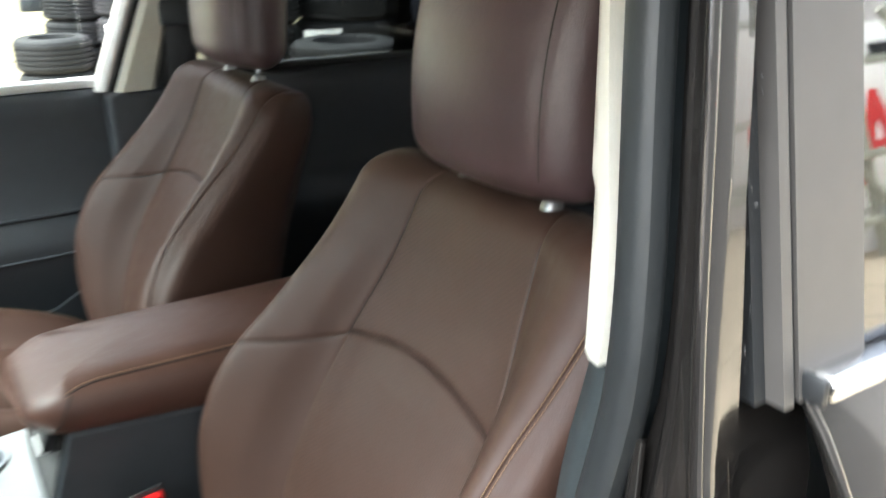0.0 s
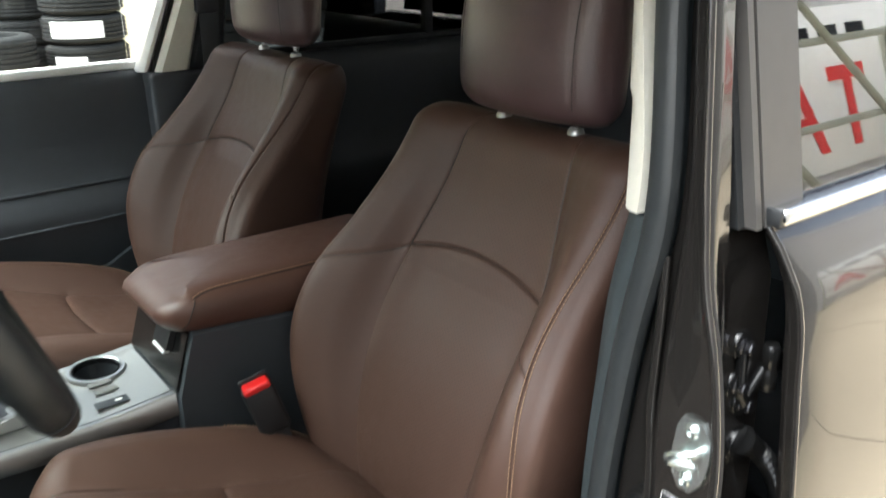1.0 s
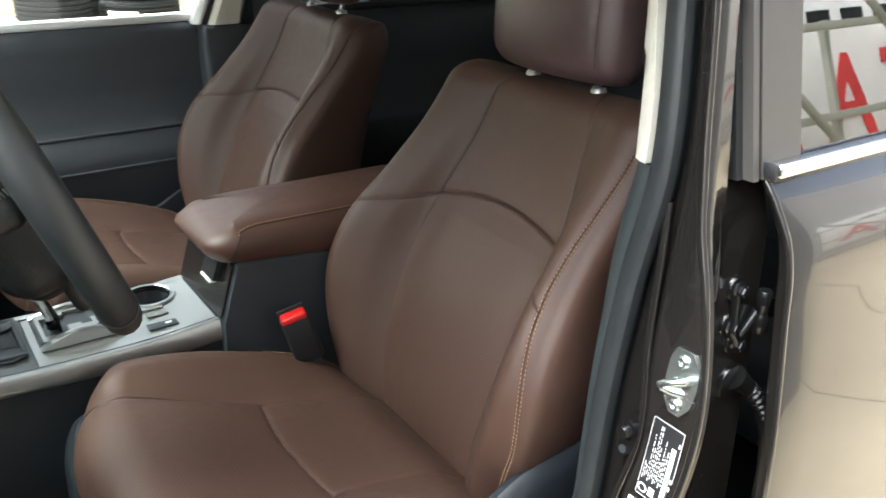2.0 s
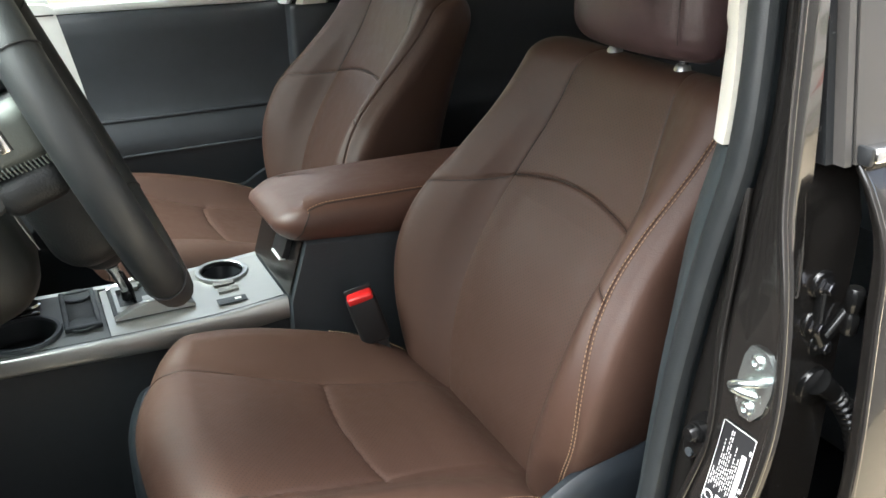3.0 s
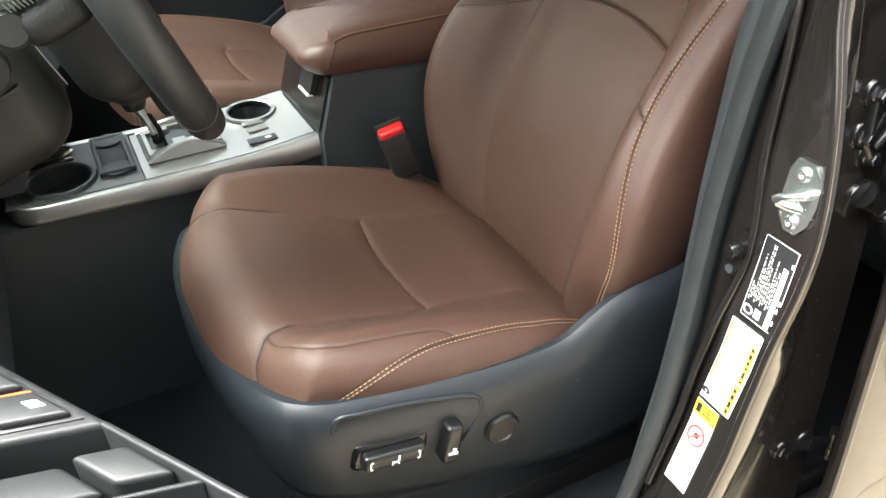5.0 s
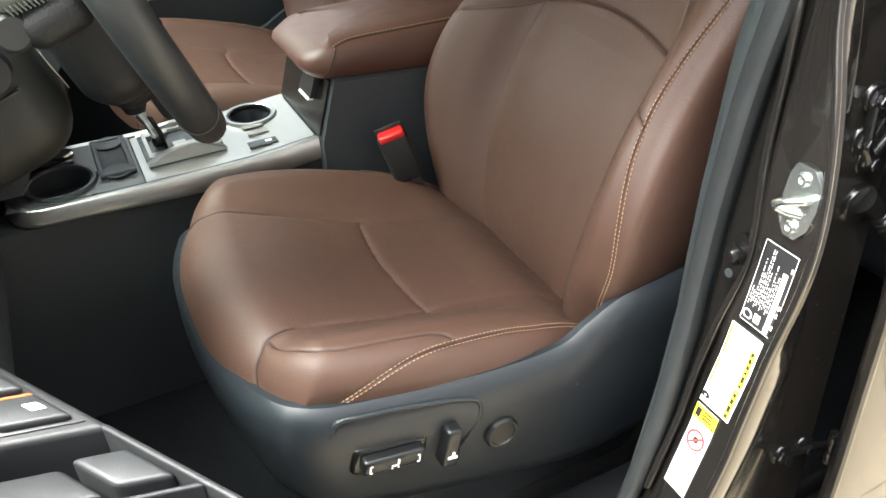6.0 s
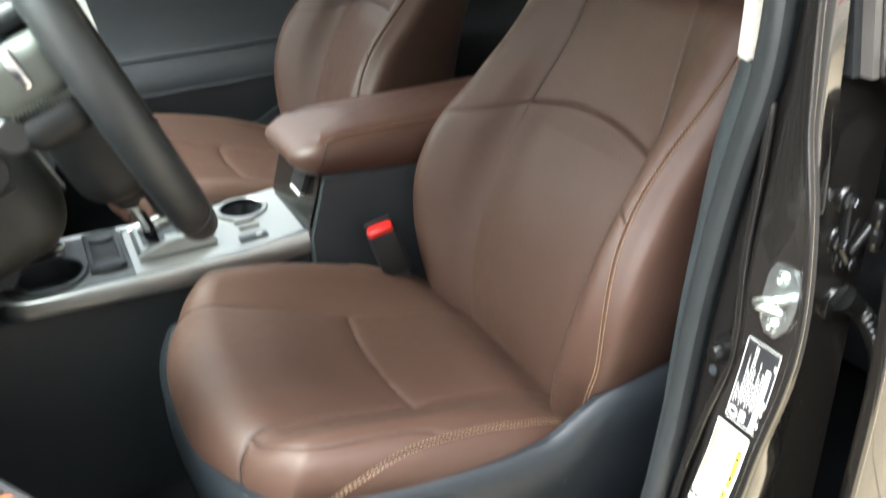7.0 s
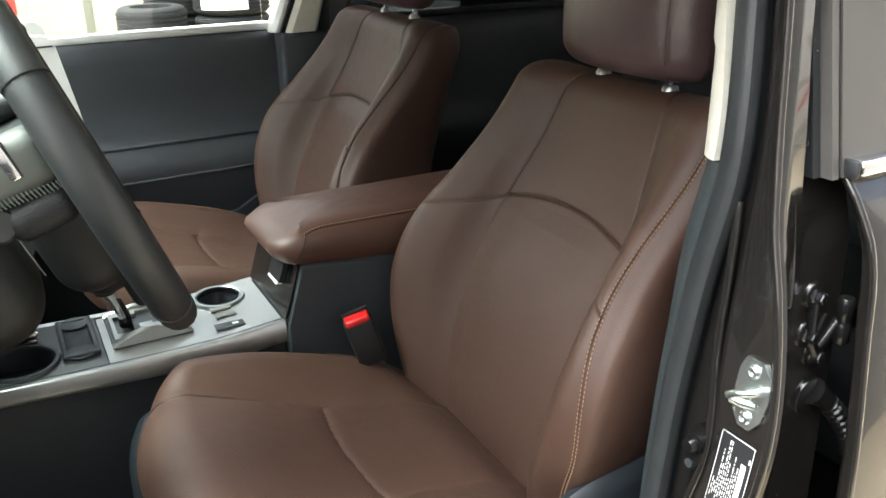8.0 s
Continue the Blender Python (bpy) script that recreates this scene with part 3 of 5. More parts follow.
def child(name, me, parent, label="", loc=(0, 0, 0)):
    ob = new(name, me)
    ob.parent = parent
    ob.location = loc
    if label:
        tagged(ob, label)
    return ob


def seat(name, label, y0, out, lift=0.0, raised=0.0):
    """A front seat. out: -1 where its outer side faces -y; lift: how far its headrest is pulled up."""
    s = thing(name, label, "car seat", "front seats", (0, y0, raised))
    back = child("backrest", BACK_ME, s, "perforated brown leather with dark seams")
    cush = child("cushion", CUSH_ME[out], s, "perforated brown leather with tan stitching")
    head = child("headrest", HEAD_ME, s, "maroon leather headrest with some bluish sheen in its colour", (0.216 + 0.1 * lift, 0, 1.441 + lift))
    for line in HEAD_SEAMS:
        part("seam", tube(line, 0.0010, 5), SEAM, head)
    ss = np.linspace(0.02, 0.538, 160)
    for sh in (-0.065, 0.065):
        line, nor = back_line(ss, curve_at(ss, *T_SEAM) + sh, out)
        part("stitching", stitches(line, nor), THREAD, back, "tan thread")
    # pressed seams: round the insert and across the backrest
    su = np.linspace(0.362, 0.545, 50)
    ta = np.linspace(0, 2, 24)
    tb = np.linspace(2, 4.48, 24)
    for side in (-1, 1):
        line, nor = back_line(su, np.full_like(su, 2.0), side)
        part("seam", tube([tuple(p) for p in line - nor * 0.0024], 0.0009, 5), SEAM, back)
        ya, _, _, ia = back_surface(np.full_like(ta, 0.37), ta)
        y5, n5, _, _ = back_surface(np.full_like(tb, 0.34), tb)
        arc = np.r_[0, np.cumsum(np.hypot(np.diff(y5), np.diff(n5)))]
        for sc, tt in ((0.361 + 0.024 * (1 - np.clip(ya / ia, 0, 1) ** 2), ta), (0.361 - 0.066 * np.clip(arc / arc[-1], 0, 1) ** 0.8, tb)):
            line, nor = back_line(sc, tt, side)
            y, n, _, _ = back_surface(sc, tt)
            line = B0 + sc[:, None] * UP + (n - 0.0033)[:, None] * FW + (side * y)[:, None] * AY
            part("seam", tube([tuple(p) for p in line], 0.0010, 5), SEAM, back)
    for side in (-1, 1):
        for sh in (-0.0027, 0.0027):
            line, nor = cushion_line(seam_path("stitch", side, out, 150)[: 150 if side == out else 56], sh)
            part("stitching", stitches(line, nor), THREAD, cush, "tan thread")
        for name, k0 in (("pipe", 0), ("insert", 70), ("stitch", 0)) if side == out else (("insert", 50),):
            line, nor = cushion_line(seam_path(name, side, out, 140)[k0:])
            part("seam", tube([tuple(p) for p in line - nor * 0.0020], 0.0006, 5), SEAM, cush)
    for y in (0.0705, -0.0705):
        part("headrest_post", tube([(0.238, y, 1.37), (0.225, y, 1.42), (0.231 + 0.1 * lift, y, 1.465 + lift)], 0.006, 12), CHROME, s, "chrome post")
        part("post_guide", lathe([(0.0, -0.004), (0.011, -0.004), (0.0115, 0.004), (0.009, 0.010), (0.0, 0.010)], (0.225, y, 1.422), m=pose(0, 0, 0, 0, 12, 0).to_3x3()), SILVER, s, "silver post guide")
    # plastic shield round the base
    plan = [(0.10, -0.255), (0.06, -0.268), (0.0, -0.272), (-0.04, -0.272), (-0.08, -0.272), (-0.12, -0.272), (-0.2, -0.272), (-0.3, -0.272), (-0.37, -0.270), (-0.42, -0.262), (-0.455, -0.243), (-0.476, -0.212),
            (-0.490, -0.17), (-0.503, -0.1), (-0.509, 0.0), (-0.505, 0.1), (-0.492, 0.17), (-0.472, 0.22), (-0.43, 0.25)]
    tops = [1.0, 1.004, 1.003, 0.996, 0.976, 0.957, 0.958, 0.972, 0.984, 0.992, 0.995, 0.993, 0.988, 0.984, 0.982, 0.980, 0.978, 0.974, 0.968]
    bots = [0.76, 0.76, 0.755, 0.75, 0.75, 0.755, 0.775, 0.80, 0.82, 0.835, 0.845, 0.855, 0.865, 0.87, 0.87, 0.87, 0.865, 0.86, 0.85]
    kk = np.arange(len(plan))
    fine = np.linspace(0, len(plan) - 1, 110)
    px, py = curve_at(fine, kk, [p[0] for p in plan]), curve_at(fine, kk, [p[1] for p in plan])
    plan = list(zip(px.tolist(), py.tolist()))
    smooth = np.array([0.06, 0.24, 0.4, 0.24, 0.06])
    tops = np.convolve(np.pad(curve_at(fine, kk, tops), 2, mode="edge"), smooth, "valid").tolist()
    bots = curve_at(fine, kk, bots).tolist()
    pts = [Vector((x, y, 0)) for x, y in plan]
    loops = []
    for k in range(len(pts)):
        d = (pts[min(k + 1, len(pts) - 1)] - pts[max(k - 1, 0)]).normalized()
        o = Vector((d.y, -d.x, 0))
        if o.y > 0.2 and k < 54:
            o = -o
        if k >= 54 and o.x > 0:
            o = -o
        p, zt, zb = pts[k], tops[k], bots[k]
        prof = [(-0.030, zt - 0.02), (-0.026, zt + 0.002), (-0.016, zt + 0.004), (-0.006, zt - 0.003), (0.0, zt - 0.016), (0.001, zt - 0.05), (-0.002, (zt + zb) / 2), (-0.004, zb + 0.03), (-0.012, zb + 0.006), (-0.02, zb), (-0.03, zb + 0.01)]
        e = 0.003 * min(1.0, max(0.0, (-0.36 - p.x) / 0.06))
        loops.append([(p.x + o.x * (a + e), -out * (p.y + o.y * (a + e)), z) for a, z in prof])
    if out > 0:
        loops = loops[:66]
    shield = part("side_shield", loft(loops), SHIELD, s, "black moulded plastic")
    if out < 0:
        m = Matrix.Translation((-0.352, -0.2735, 0.912)) @ pose(0, 0, 0, 0, 10, 0)
        rim = [(-0.414, 0.966), (-0.405, 0.984), (-0.379, 0.985), (-0.313, 0.970), (-0.250, 0.949), (-0.236, 0.933), (-0.240, 0.910), (-0.263, 0.879), (-0.283, 0.855)]
        uu = np.linspace(0, len(rim) - 1, 60)
        rx, rz = curve_at(uu, np.arange(len(rim)), [p[0] for p in rim]), curve_at(uu, np.arange(len(rim)), [p[1] for p in rim])
        part("bezel_edge", tube([(float(x), -0.2712 + 0.007 * max(0.0, float(-0.385 - x) / 0.03) + 0.004 * max(0.0, float(0.885 - z) / 0.03), float(z)) for x, z in zip(rx, rz)], [0.0032] * 60, 12), SHIELD, shield)
        part("switch_bezel", boxes(((-0.047, -0.001, -0.02), (0.047, 0.02, 0.02)), bevel=0.008, seg=3, m=m), SHADEBLACK, shield)
        sw = part("cushion_switch", boxes(((-0.038, -0.014, -0.011), (0.038, 0.01, 0.011)), bevel=0.006, seg=4, m=m), SWITCHBLACK, shield, "black plastic switch with white marks")
        for a in ((-0.0315, -0.0148, -0.005, -0.0300, -0.0135, 0.005), (-0.0299, -0.0148, 0.0042, -0.0280, -0.0135, 0.0055), (-0.0299, -0.0148, -0.0055, -0.0280, -0.0135, -0.0042), (0.0285, -0.0148, -0.005, 0.0300, -0.0135, 0.005), (0.0265, -0.0148, 0.0042, 0.0284, -0.0135, 0.0055), (0.0265, -0.0148, -0.0055, 0.0284, -0.0135, -0.0042), (-0.005, -0.0148, -0.0035, 0.0035, -0.0135, -0.0010), (0.0020, -0.0148, -0.0009, 0.0045, -0.0135, 0.006), (-0.005, -0.0148, -0.0062, -0.0030, -0.0135, -0.0046), (0.0025, -0.0148, -0.0062, 0.0045, -0.0135, -0.0046)):
            part("switch_mark", boxes((a[:3], a[3:]), bevel=0, m=m), WHITE, sw)
        m2 = Matrix.Translation((-0.281, -0.2735, 0.898)) @ pose(0, 0, 0, 0, 12, 0)
        sw = part("recline_switch", boxes(((-0.011, -0.016, -0.028), (0.011, 0.01, 0.028)), bevel=0.006, seg=4, m=m2), SWITCHBLACK, shield)
        for lo, hi in (((-0.006, -0.0175, -0.012), (0.006, -0.015, -0.009)), ((-0.001, -0.0175, -0.0088), (0.002, -0.015, -0.003))):
            part("switch_mark", boxes((lo, hi), bevel=0, m=m2), WHITE, sw)
        part("lumbar_knob", lathe([(0.0, 0.01), (0.0225, 0.01), (0.0225, -0.004), (0.020, -0.007), (0.0165, -0.007), (0.0155, -0.0055), (0.0, -0.0055)], (-0.209, -0.272, 0.877), "y", 36), SWITCHBLACK, shield)
        part("screw_cap", lathe([(0, 0.01), (0.003, 0.01), (0.003, -0.001), (0, -0.001)], (-0.10, -0.272, 0.905), "y", 10), BLACK, shield)
    part("seat_frame", boxes(((-0.44, -0.21, 0.66), (0.06, 0.21, 0.89)), bevel=0.01), DARK, s)
    for y in (-0.19, 0.19):
        part("seat_rail", boxes(((-0.40, y - 0.025, 0.62 - raised), (0.12, y + 0.025, 0.665)), bevel=0.004), LABELBLACK, s)
    return s


seat("driver_seat", "brown perforated leather driver's seat with tan stitching and black shield", 0.0, -1)
seat("passenger_seat", "brown perforated leather passenger seat beside the console", 0.765, 1, 0.006, 0.015)


# ---- floor, roof and far side of the car ----
def structure(name, bm, mat, label, category, smooth=True):
    return tagged(part(name, bm, mat, None, "", smooth), label, category, kind="structure")


structure("floor", boxes(((-1.25, -0.36, 0.55), (1.75, 1.12, 0.62)), bevel=0.01), CARPET, "black carpet floor of the car", "car floor")
structure("door_sill", boxes(((-0.95, -0.47, 0.45), (0.02, -0.361, 0.632)), bevel=0.02, seg=3), TRIMBLACK, "black plastic door sill plate", "door sill")
structure("ceiling", boxes(((-0.55, -0.27, 1.70), (1.7, 1.035, 1.725)), bevel=0.008), HEADLINER, "beige fabric headliner", "headliner")
structure("roof", boxes(((-0.60, -0.385, 1.728), (1.8, 1.150, 1.775)), bevel=0.02, seg=3), PAINT, "dark grey-brown painted car roof", "car roof")
structure("underbody", boxes(((-1.3, -0.40, 0.30), (1.8, 1.16, 0.545)), bevel=0.02), DARK, "black underbody of the car", "underbody")
structure("tailgate", boxes(((1.75, -0.40, 0.546), (1.8, 1.16, 1.30)), bevel=0.02), PAINT, "dark painted closed tailgate", "tailgate")
structure("firewall", boxes(((-1.30, -0.40, 0.546), (-1.26, 1.16, 1.22)), bevel=0.01), DARK, "black firewall behind the dashboard", "firewall")

for x in (-1.75, 1.05):
    for y, s in ((-0.42, 1), (1.185, -1)):
        w = thing("road_wheel", "black tyre on a dark alloy road wheel of the parked car", "wheel", "road wheels", (x, y, 0.38))
        part("tyre", lathe([(0.24, -0.11), (0.34, -0.12), (0.375, -0.09), (0.38, 0.0), (0.375, 0.09), (0.34, 0.12), (0.24, 0.11)], (0, 0, 0), "y", 40), TYRE, w)
        part("rim", lathe([(0.0, -0.06), (0.24, -0.1), (0.245, 0.0), (0.24, 0.1), (0.0, 0.06)], (0, 0, 0), "y", 32), SILVER, w)
loops = []
for x, half, top, low in ((-2.42, 0.60, 0.93, 0.62), (-2.40, 0.68, 1.00, 0.56), (-2.30, 0.75, 1.07, 0.52), (-2.0, 0.79, 1.13, 0.52), (-1.6, 0.80, 1.17, 0.52), (-1.27, 0.80, 1.20, 0.52)):
    sec = []
    for u, v in ((-1.0, 0.0), (-1.0, 0.62), (-0.985, 0.80), (-0.93, 0.92), (-0.80, 0.965), (-0.45, 0.99), (0.0, 1.0), (0.45, 0.99), (0.80, 0.965), (0.93, 0.92), (0.985, 0.80), (1.0, 0.62), (1.0, 0.0)):
        sec.append((x, CEN + half * u, low + (top - low) * v))
    loops.append(sec)
structure("bonnet", loft(loops), PAINT, "dark grey-brown painted bonnet and front wings", "car bonnet")
for k, (y0, y1) in enumerate(((-0.415, -0.355), (1.12, 1.18))):
    structure("scuttle_side", boxes(((-1.262, y0, 0.52), (-0.965, y1, 1.33)), bevel=0.02, seg=3), PAINT, "dark painted panel ahead of the front door", "car body")
for y, yt in ((-0.345, -0.285), (1.11, 1.05)):
    structure("windscreen_pillar", tube([(-1.18, y, 1.28), (-1.0, y + (yt - y) * 0.35, 1.44), (-0.80, y + (yt - y) * 0.7, 1.60), (-0.60, yt, 1.735)], [0.03, 0.028, 0.028, 0.03], 12), PAINT, "dark painted windscreen pillar", "car pillar")
structure("windscreen", loft([[(x, y0, z), (x, y1, z), (x - 0.004, y1, z + 0.004), (x - 0.004, y0, z + 0.004)] for x, y0, y1, z in ((-1.19, -0.33, 1.095, 1.29), (-0.98, -0.31, 1.075, 1.47), (-0.78, -0.28, 1.045, 1.63), (-0.605, -0.26, 1.025, 1.745))]), SCREENGLASS, "clear windscreen glass", "car window")
structure("rear_window", loft([[(1.782, -0.28, 1.31), (1.782, 1.045, 1.31), (1.787, 1.045, 1.31), (1.787, -0.28, 1.31)], [(1.775, -0.24, 1.725), (1.775, 1.0, 1.725), (1.780, 1.0, 1.725), (1.780, -0.24, 1.725)]]), TINTED, "dark tinted tailgate window", "car window")


def far_door(name, x0, x1, label):
    """A closed door on the far side, seen from inside."""
    d = thing(name, label, "car door", kind="structure")
    y = 1.10
    loops = []
    prof = [(y + 0.08, 0.56), (y - 0.01, 0.58), (y - 0.012, 0.90), (y - 0.022, 0.98), (y - 0.040, 1.04), (y - 0.045, 1.083), (y - 0.040, 1.105), (y - 0.030, 1.126), (y - 0.016, 1.149), (y - 0.004, 1.17), (y + 0.004, 1.25), (y + 0.004, 1.337),
            (y + 0.010, 1.364), (y + 0.022, 1.378), (y + 0.035, 1.382), (y + 0.09, 1.384), (y + 0.12, 1.34), (y + 0.14, 1.0), (y + 0.12, 0.6)]
    for x in np.linspace(x0, x1, 24):
        loops.append([(x, a, z) for a, z in prof])
    part("door_panel", loft(loops), DOORVINYL, d, "black vinyl door panel")
    part("belt_moulding", boxes(((x0, y + 0.028, 1.381), (x1, y + 0.075, 1.398)), bevel=0.005), BRIGHTSILVER if name == "door_2" else RUBBER, d, "bright window sill")
    return d


D2 = far_door("door_2", -0.88, 0.055, "black vinyl inner panel of the closed passenger door")
part("pull_crease", tube([(-0.86, 1.086, 1.146), (-0.5, 1.083, 1.146), (-0.1, 1.081, 1.149), (0.04, 1.083, 1.150)], 0.004, 8), DOORVINYL, D2)
part("pocket_crease", tube([(-0.86, 1.060, 1.066), (-0.5, 1.055, 1.068), (-0.1, 1.055, 1.072), (0.04, 1.057, 1.074)], 0.0035, 8), DOORVINYL, D2)
part("grab_handle", boxes(((-0.75, 1.0, 1.085), (-0.45, 1.03, 1.105)), bevel=0.008, seg=3), BLACK, D2)
D3 = far_door("door_3", 0.22, 1.30, "black vinyl inner panel of the closed rear door")
part("window_bar", boxes(((0.86, 1.13, 1.372), (0.89, 1.16, 1.70)), bevel=0.006), RUBBER, D3)


def pane(name, lo, hi, mat, label):
    return structure(name, boxes((lo, hi), bevel=0), mat, label, "car window", False)


pane("window_1", (-0.90, 1.142, 1.373), (0.035, 1.146, 1.70), CLEARGLASS, "clear passenger door window")
pane("window_2", (0.235, 1.142, 1.373), (0.86, 1.146, 1.70), TINTED, "dark tinted rear door window")
pane("window_3", (0.89, 1.142, 1.373), (1.30, 1.146, 1.70), TINTED, "dark tinted rear quarter window")

bp = thing("far_door_pillar", "black lower and beige upper trim of the passenger side pillar", "car pillar", kind="structure")
part("lower_trim", boxes(((0.052, 1.06, 0.62), (0.215, 1.15, 1.376)), bevel=0.012, seg=3), DOORVINYL, bp)


def leaning(name, a0, a1, b0, b1, y0, y1, mat, label=""):
    """A strip of the far pillar: from a0..a1 at the belt to b0..b1 at the roof."""
    loops = []
    for k in range(9):
        q = k / 8
        z, xa, xb = 1.377 + 0.323 * q, a0 + (b0 - a0) * q, a1 + (b1 - a1) * q
        yy = -0.05 * q
        loops.append([(xa, y1 + yy, z), (xa, y0 + 0.012 + yy, z), (xa + 0.010, y0 + yy, z), (xb - 0.010, y0 + yy, z), (xb, y0 + 0.012 + yy, z), (xb, y1 + yy, z)])
    return part(name, loft(loops), mat, bp, label)


leaning("upper_trim", 0.072, 0.150, 0.190, 0.225, 1.065, 1.13, HEADLINER, "beige upper trim")
leaning("door_seal", 0.069, 0.071, 0.187, 0.189, 1.085, 1.13, RUBBER)
leaning("window_channel", 0.040, 0.068, 0.158, 0.186, 1.09, 1.14, BRIGHTSILVER)
leaning("rear_trim", 0.151, 0.235, 0.226, 0.27, 1.075, 1.13, DARK)
belt = thing("seat_belt", "black webbing seat belt hanging beside the far pillar", "seat belt")
part("webbing", boxes(((0.17, 1.035, 0.8), (0.215, 1.038, 1.52)), bevel=0.001), DARK, belt)
part("belt_guide", boxes(((0.165, 1.03, 1.50), (0.22, 1.052, 1.55)), bevel=0.008), BLACK, belt)

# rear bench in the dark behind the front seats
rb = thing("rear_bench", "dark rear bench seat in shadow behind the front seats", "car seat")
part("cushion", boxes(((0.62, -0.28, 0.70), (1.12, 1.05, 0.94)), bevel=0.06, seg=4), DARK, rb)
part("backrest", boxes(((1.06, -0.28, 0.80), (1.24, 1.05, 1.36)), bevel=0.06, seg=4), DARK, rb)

# ---- rear door on the near side ----
nd = thing("door_1", "closed dark grey-brown rear door with tinted window and chrome belt strip", "car door", kind="structure")


def door_front(z):
    return float(curve_at(z, [0.45, 0.8, 1.15, 1.35, 1.405], [0.148, 0.155, 0.158, 0.158, 0.156]))


def skin_y(z):
    return float(curve_at(z, [0.45, 0.77, 0.93, 1.09, 1.25, 1.32, 1.345, 1.372, 1.396, 1.405], [-0.470, -0.480, -0.477, -0.473, -0.457, -0.449, -0.442, -0.427, -0.411, -0.402]))


loops = []
for z in np.linspace(0.45, 1.405, 50):
    x, y = door_front(z), skin_y(z)
    loops.append([(1.25, y, z), (x + 0.25, y - 0.004, z), (x + 0.06, y, z), (x + 0.014, y + 0.003, z), (x + 0.003, y + 0.005, z), (x, y + 0.010, z), (x + 0.004, y + 0.018, z), (x + 0.018, y + 0.022, z), (x + 0.024, y + 0.028, z), (x + 0.030, y + 0.040, z), (x + 0.08, y + 0.050, z), (1.25, y + 0.055, z)])
part("door_skin", loft(loops), PAINT, nd)
part("belt_strip", boxes(((0.157, -0.416, 1.406), (1.25, -0.396, 1.423)), bevel=0.005, seg=3), CHROME, nd, "chrome belt strip")
part("strip_end", boxes(((0.1495, -0.414, 1.405), (0.1565, -0.396, 1.424)), bevel=0.003), RUBBER, nd)
part("door_hem", tube([(door_front(z) + 0.002, skin_y(z) + 0.007, z) for z in np.linspace(0.5, 1.402, 50)], 0.0042, 10), PAINT, nd, "rolled painted door edge")
part("hem_crease", tube([(door_front(z) + 0.012, skin_y(z) + 0.022, z) for z in np.linspace(0.95, 1.36, 30)], 0.0035, 10), PAINT, nd)
# upper frame leaning inwards
def lean_y(z, y=-0.400):
    return y + (z - 1.41) * 0.19


def upper(name, x0, x1, dx, yoff, mat, thick=0.012, z0=1.405, z1=1.72, label=""):
    loops = []
    for z in np.linspace(z0, z1, 10):
        s = dx * (z - 1.41)
        y = lean_y(z) + yoff
        loops.append([(x0 + s, y, z), (x1 + s, y, z), (x1 + s, y + thick, z), (x0 + s, y + thick, z)])
    return part(name, loft(loops), mat, nd, label)


upper("frame_strip", 0.131, 0.1402, 0.0, -0.001, APPLIQUE, 0.03, label="satin grey frame strip")
upper("frame_rubber", 0.1405, 0.1465, 0.0, 0.003, RUBBER, 0.03)
upper("frame_applique", 0.147, 0.2135, 0.0, 0.0, APPLIQUE, 0.012, label="satin black applique")
upper("gap_rubber", 0.1205, 0.1305, 0.0, 0.012, RUBBER, 0.03)
g = upper("pane", 0.2145, 1.25, 0.0, 0.003, TINTED, 0.004, label="dark tinted glass mirroring the yard")
structure("rear_corner", boxes(((1.251, -0.47, 0.45), (1.75, -0.37, 1.41)), bevel=0.02), PAINT, "dark painted rear body corner", "car body")
structure("rear_pillar", boxes(((1.251, -0.39, 1.411), (1.5, -0.33, 1.72)), bevel=0.02), PAINT, "dark painted rear pillar", "car pillar")
structure("far_side", boxes(((1.305, 1.06, 0.56), (1.75, 1.18, 1.72)), bevel=0.02), PAINT, "dark painted far rear body side", "car body")

# ---- dashboard and windscreen ----
dash = thing("dashboard", "black dashboard with a silver-framed centre stack", "dashboard", kind="structure")
loops = []
prof = [(-1.26, 0.95), (-0.82, 0.92), (-0.76, 1.0), (-0.755, 1.12), (-0.77, 1.25), (-0.80, 1.335), (-0.86, 1.365), (-1.0, 1.37), (-1.26, 1.34)]
for y in np.linspace(-0.34, 1.07, 16):
    loops.append([(x, y, z) for x, z in prof])
part("dash_body", loft(loops), DARK, dash)
# glovebox brought this far back to keep light off the passenger cushion
loops = [[(x + 0.17, y, z) for x, z in prof[1:7]] + [(-0.76, y, 1.37), (-0.76, y, 0.93)] for y in np.linspace(0.49, 1.065, 8)]
part("glovebox", loft(loops), DARK, dash)
# panel added out of view to shade the front of the driver's cushion
part("knee_shade_panel", boxes(((-0.80, -0.335, 0.96), (-0.71, 0.29, 1.30)), bevel=0.03, seg=4), DARK, dash)
part("binnacle", boxes(((-0.92, -0.2, 1.33), (-0.76, 0.2, 1.44)), bevel=0.04, seg=4), DARK, dash)

# ---- ground and yard ----
g = bmesh.new()
bmesh.ops.create_grid(g, x_segments=40, y_segments=40, size=300)
structure("ground", g, CONCRETE, "tan stained concrete yard", "ground", False)

# joints between the slabs of the yard
for k in range(9):
    structure("slab_joint", boxes(((1.08 + (k - 3) * 1.25, -6.3, 0.002), (1.086 + (k - 3) * 1.25, -0.856, 0.006)), bevel=0), RUBBER, "dark joint between concrete slabs", "ground joint", False)
structure("slab_joint", boxes(((-3.0, -0.856, 0.002), (9.0, -0.850, 0.006)), bevel=0), RUBBER, "dark joint between concrete slabs", "ground joint", False)

# ---- centre console ----
con = thing("centre_console", "black centre console with satin silver top trim between the seats", "car console")
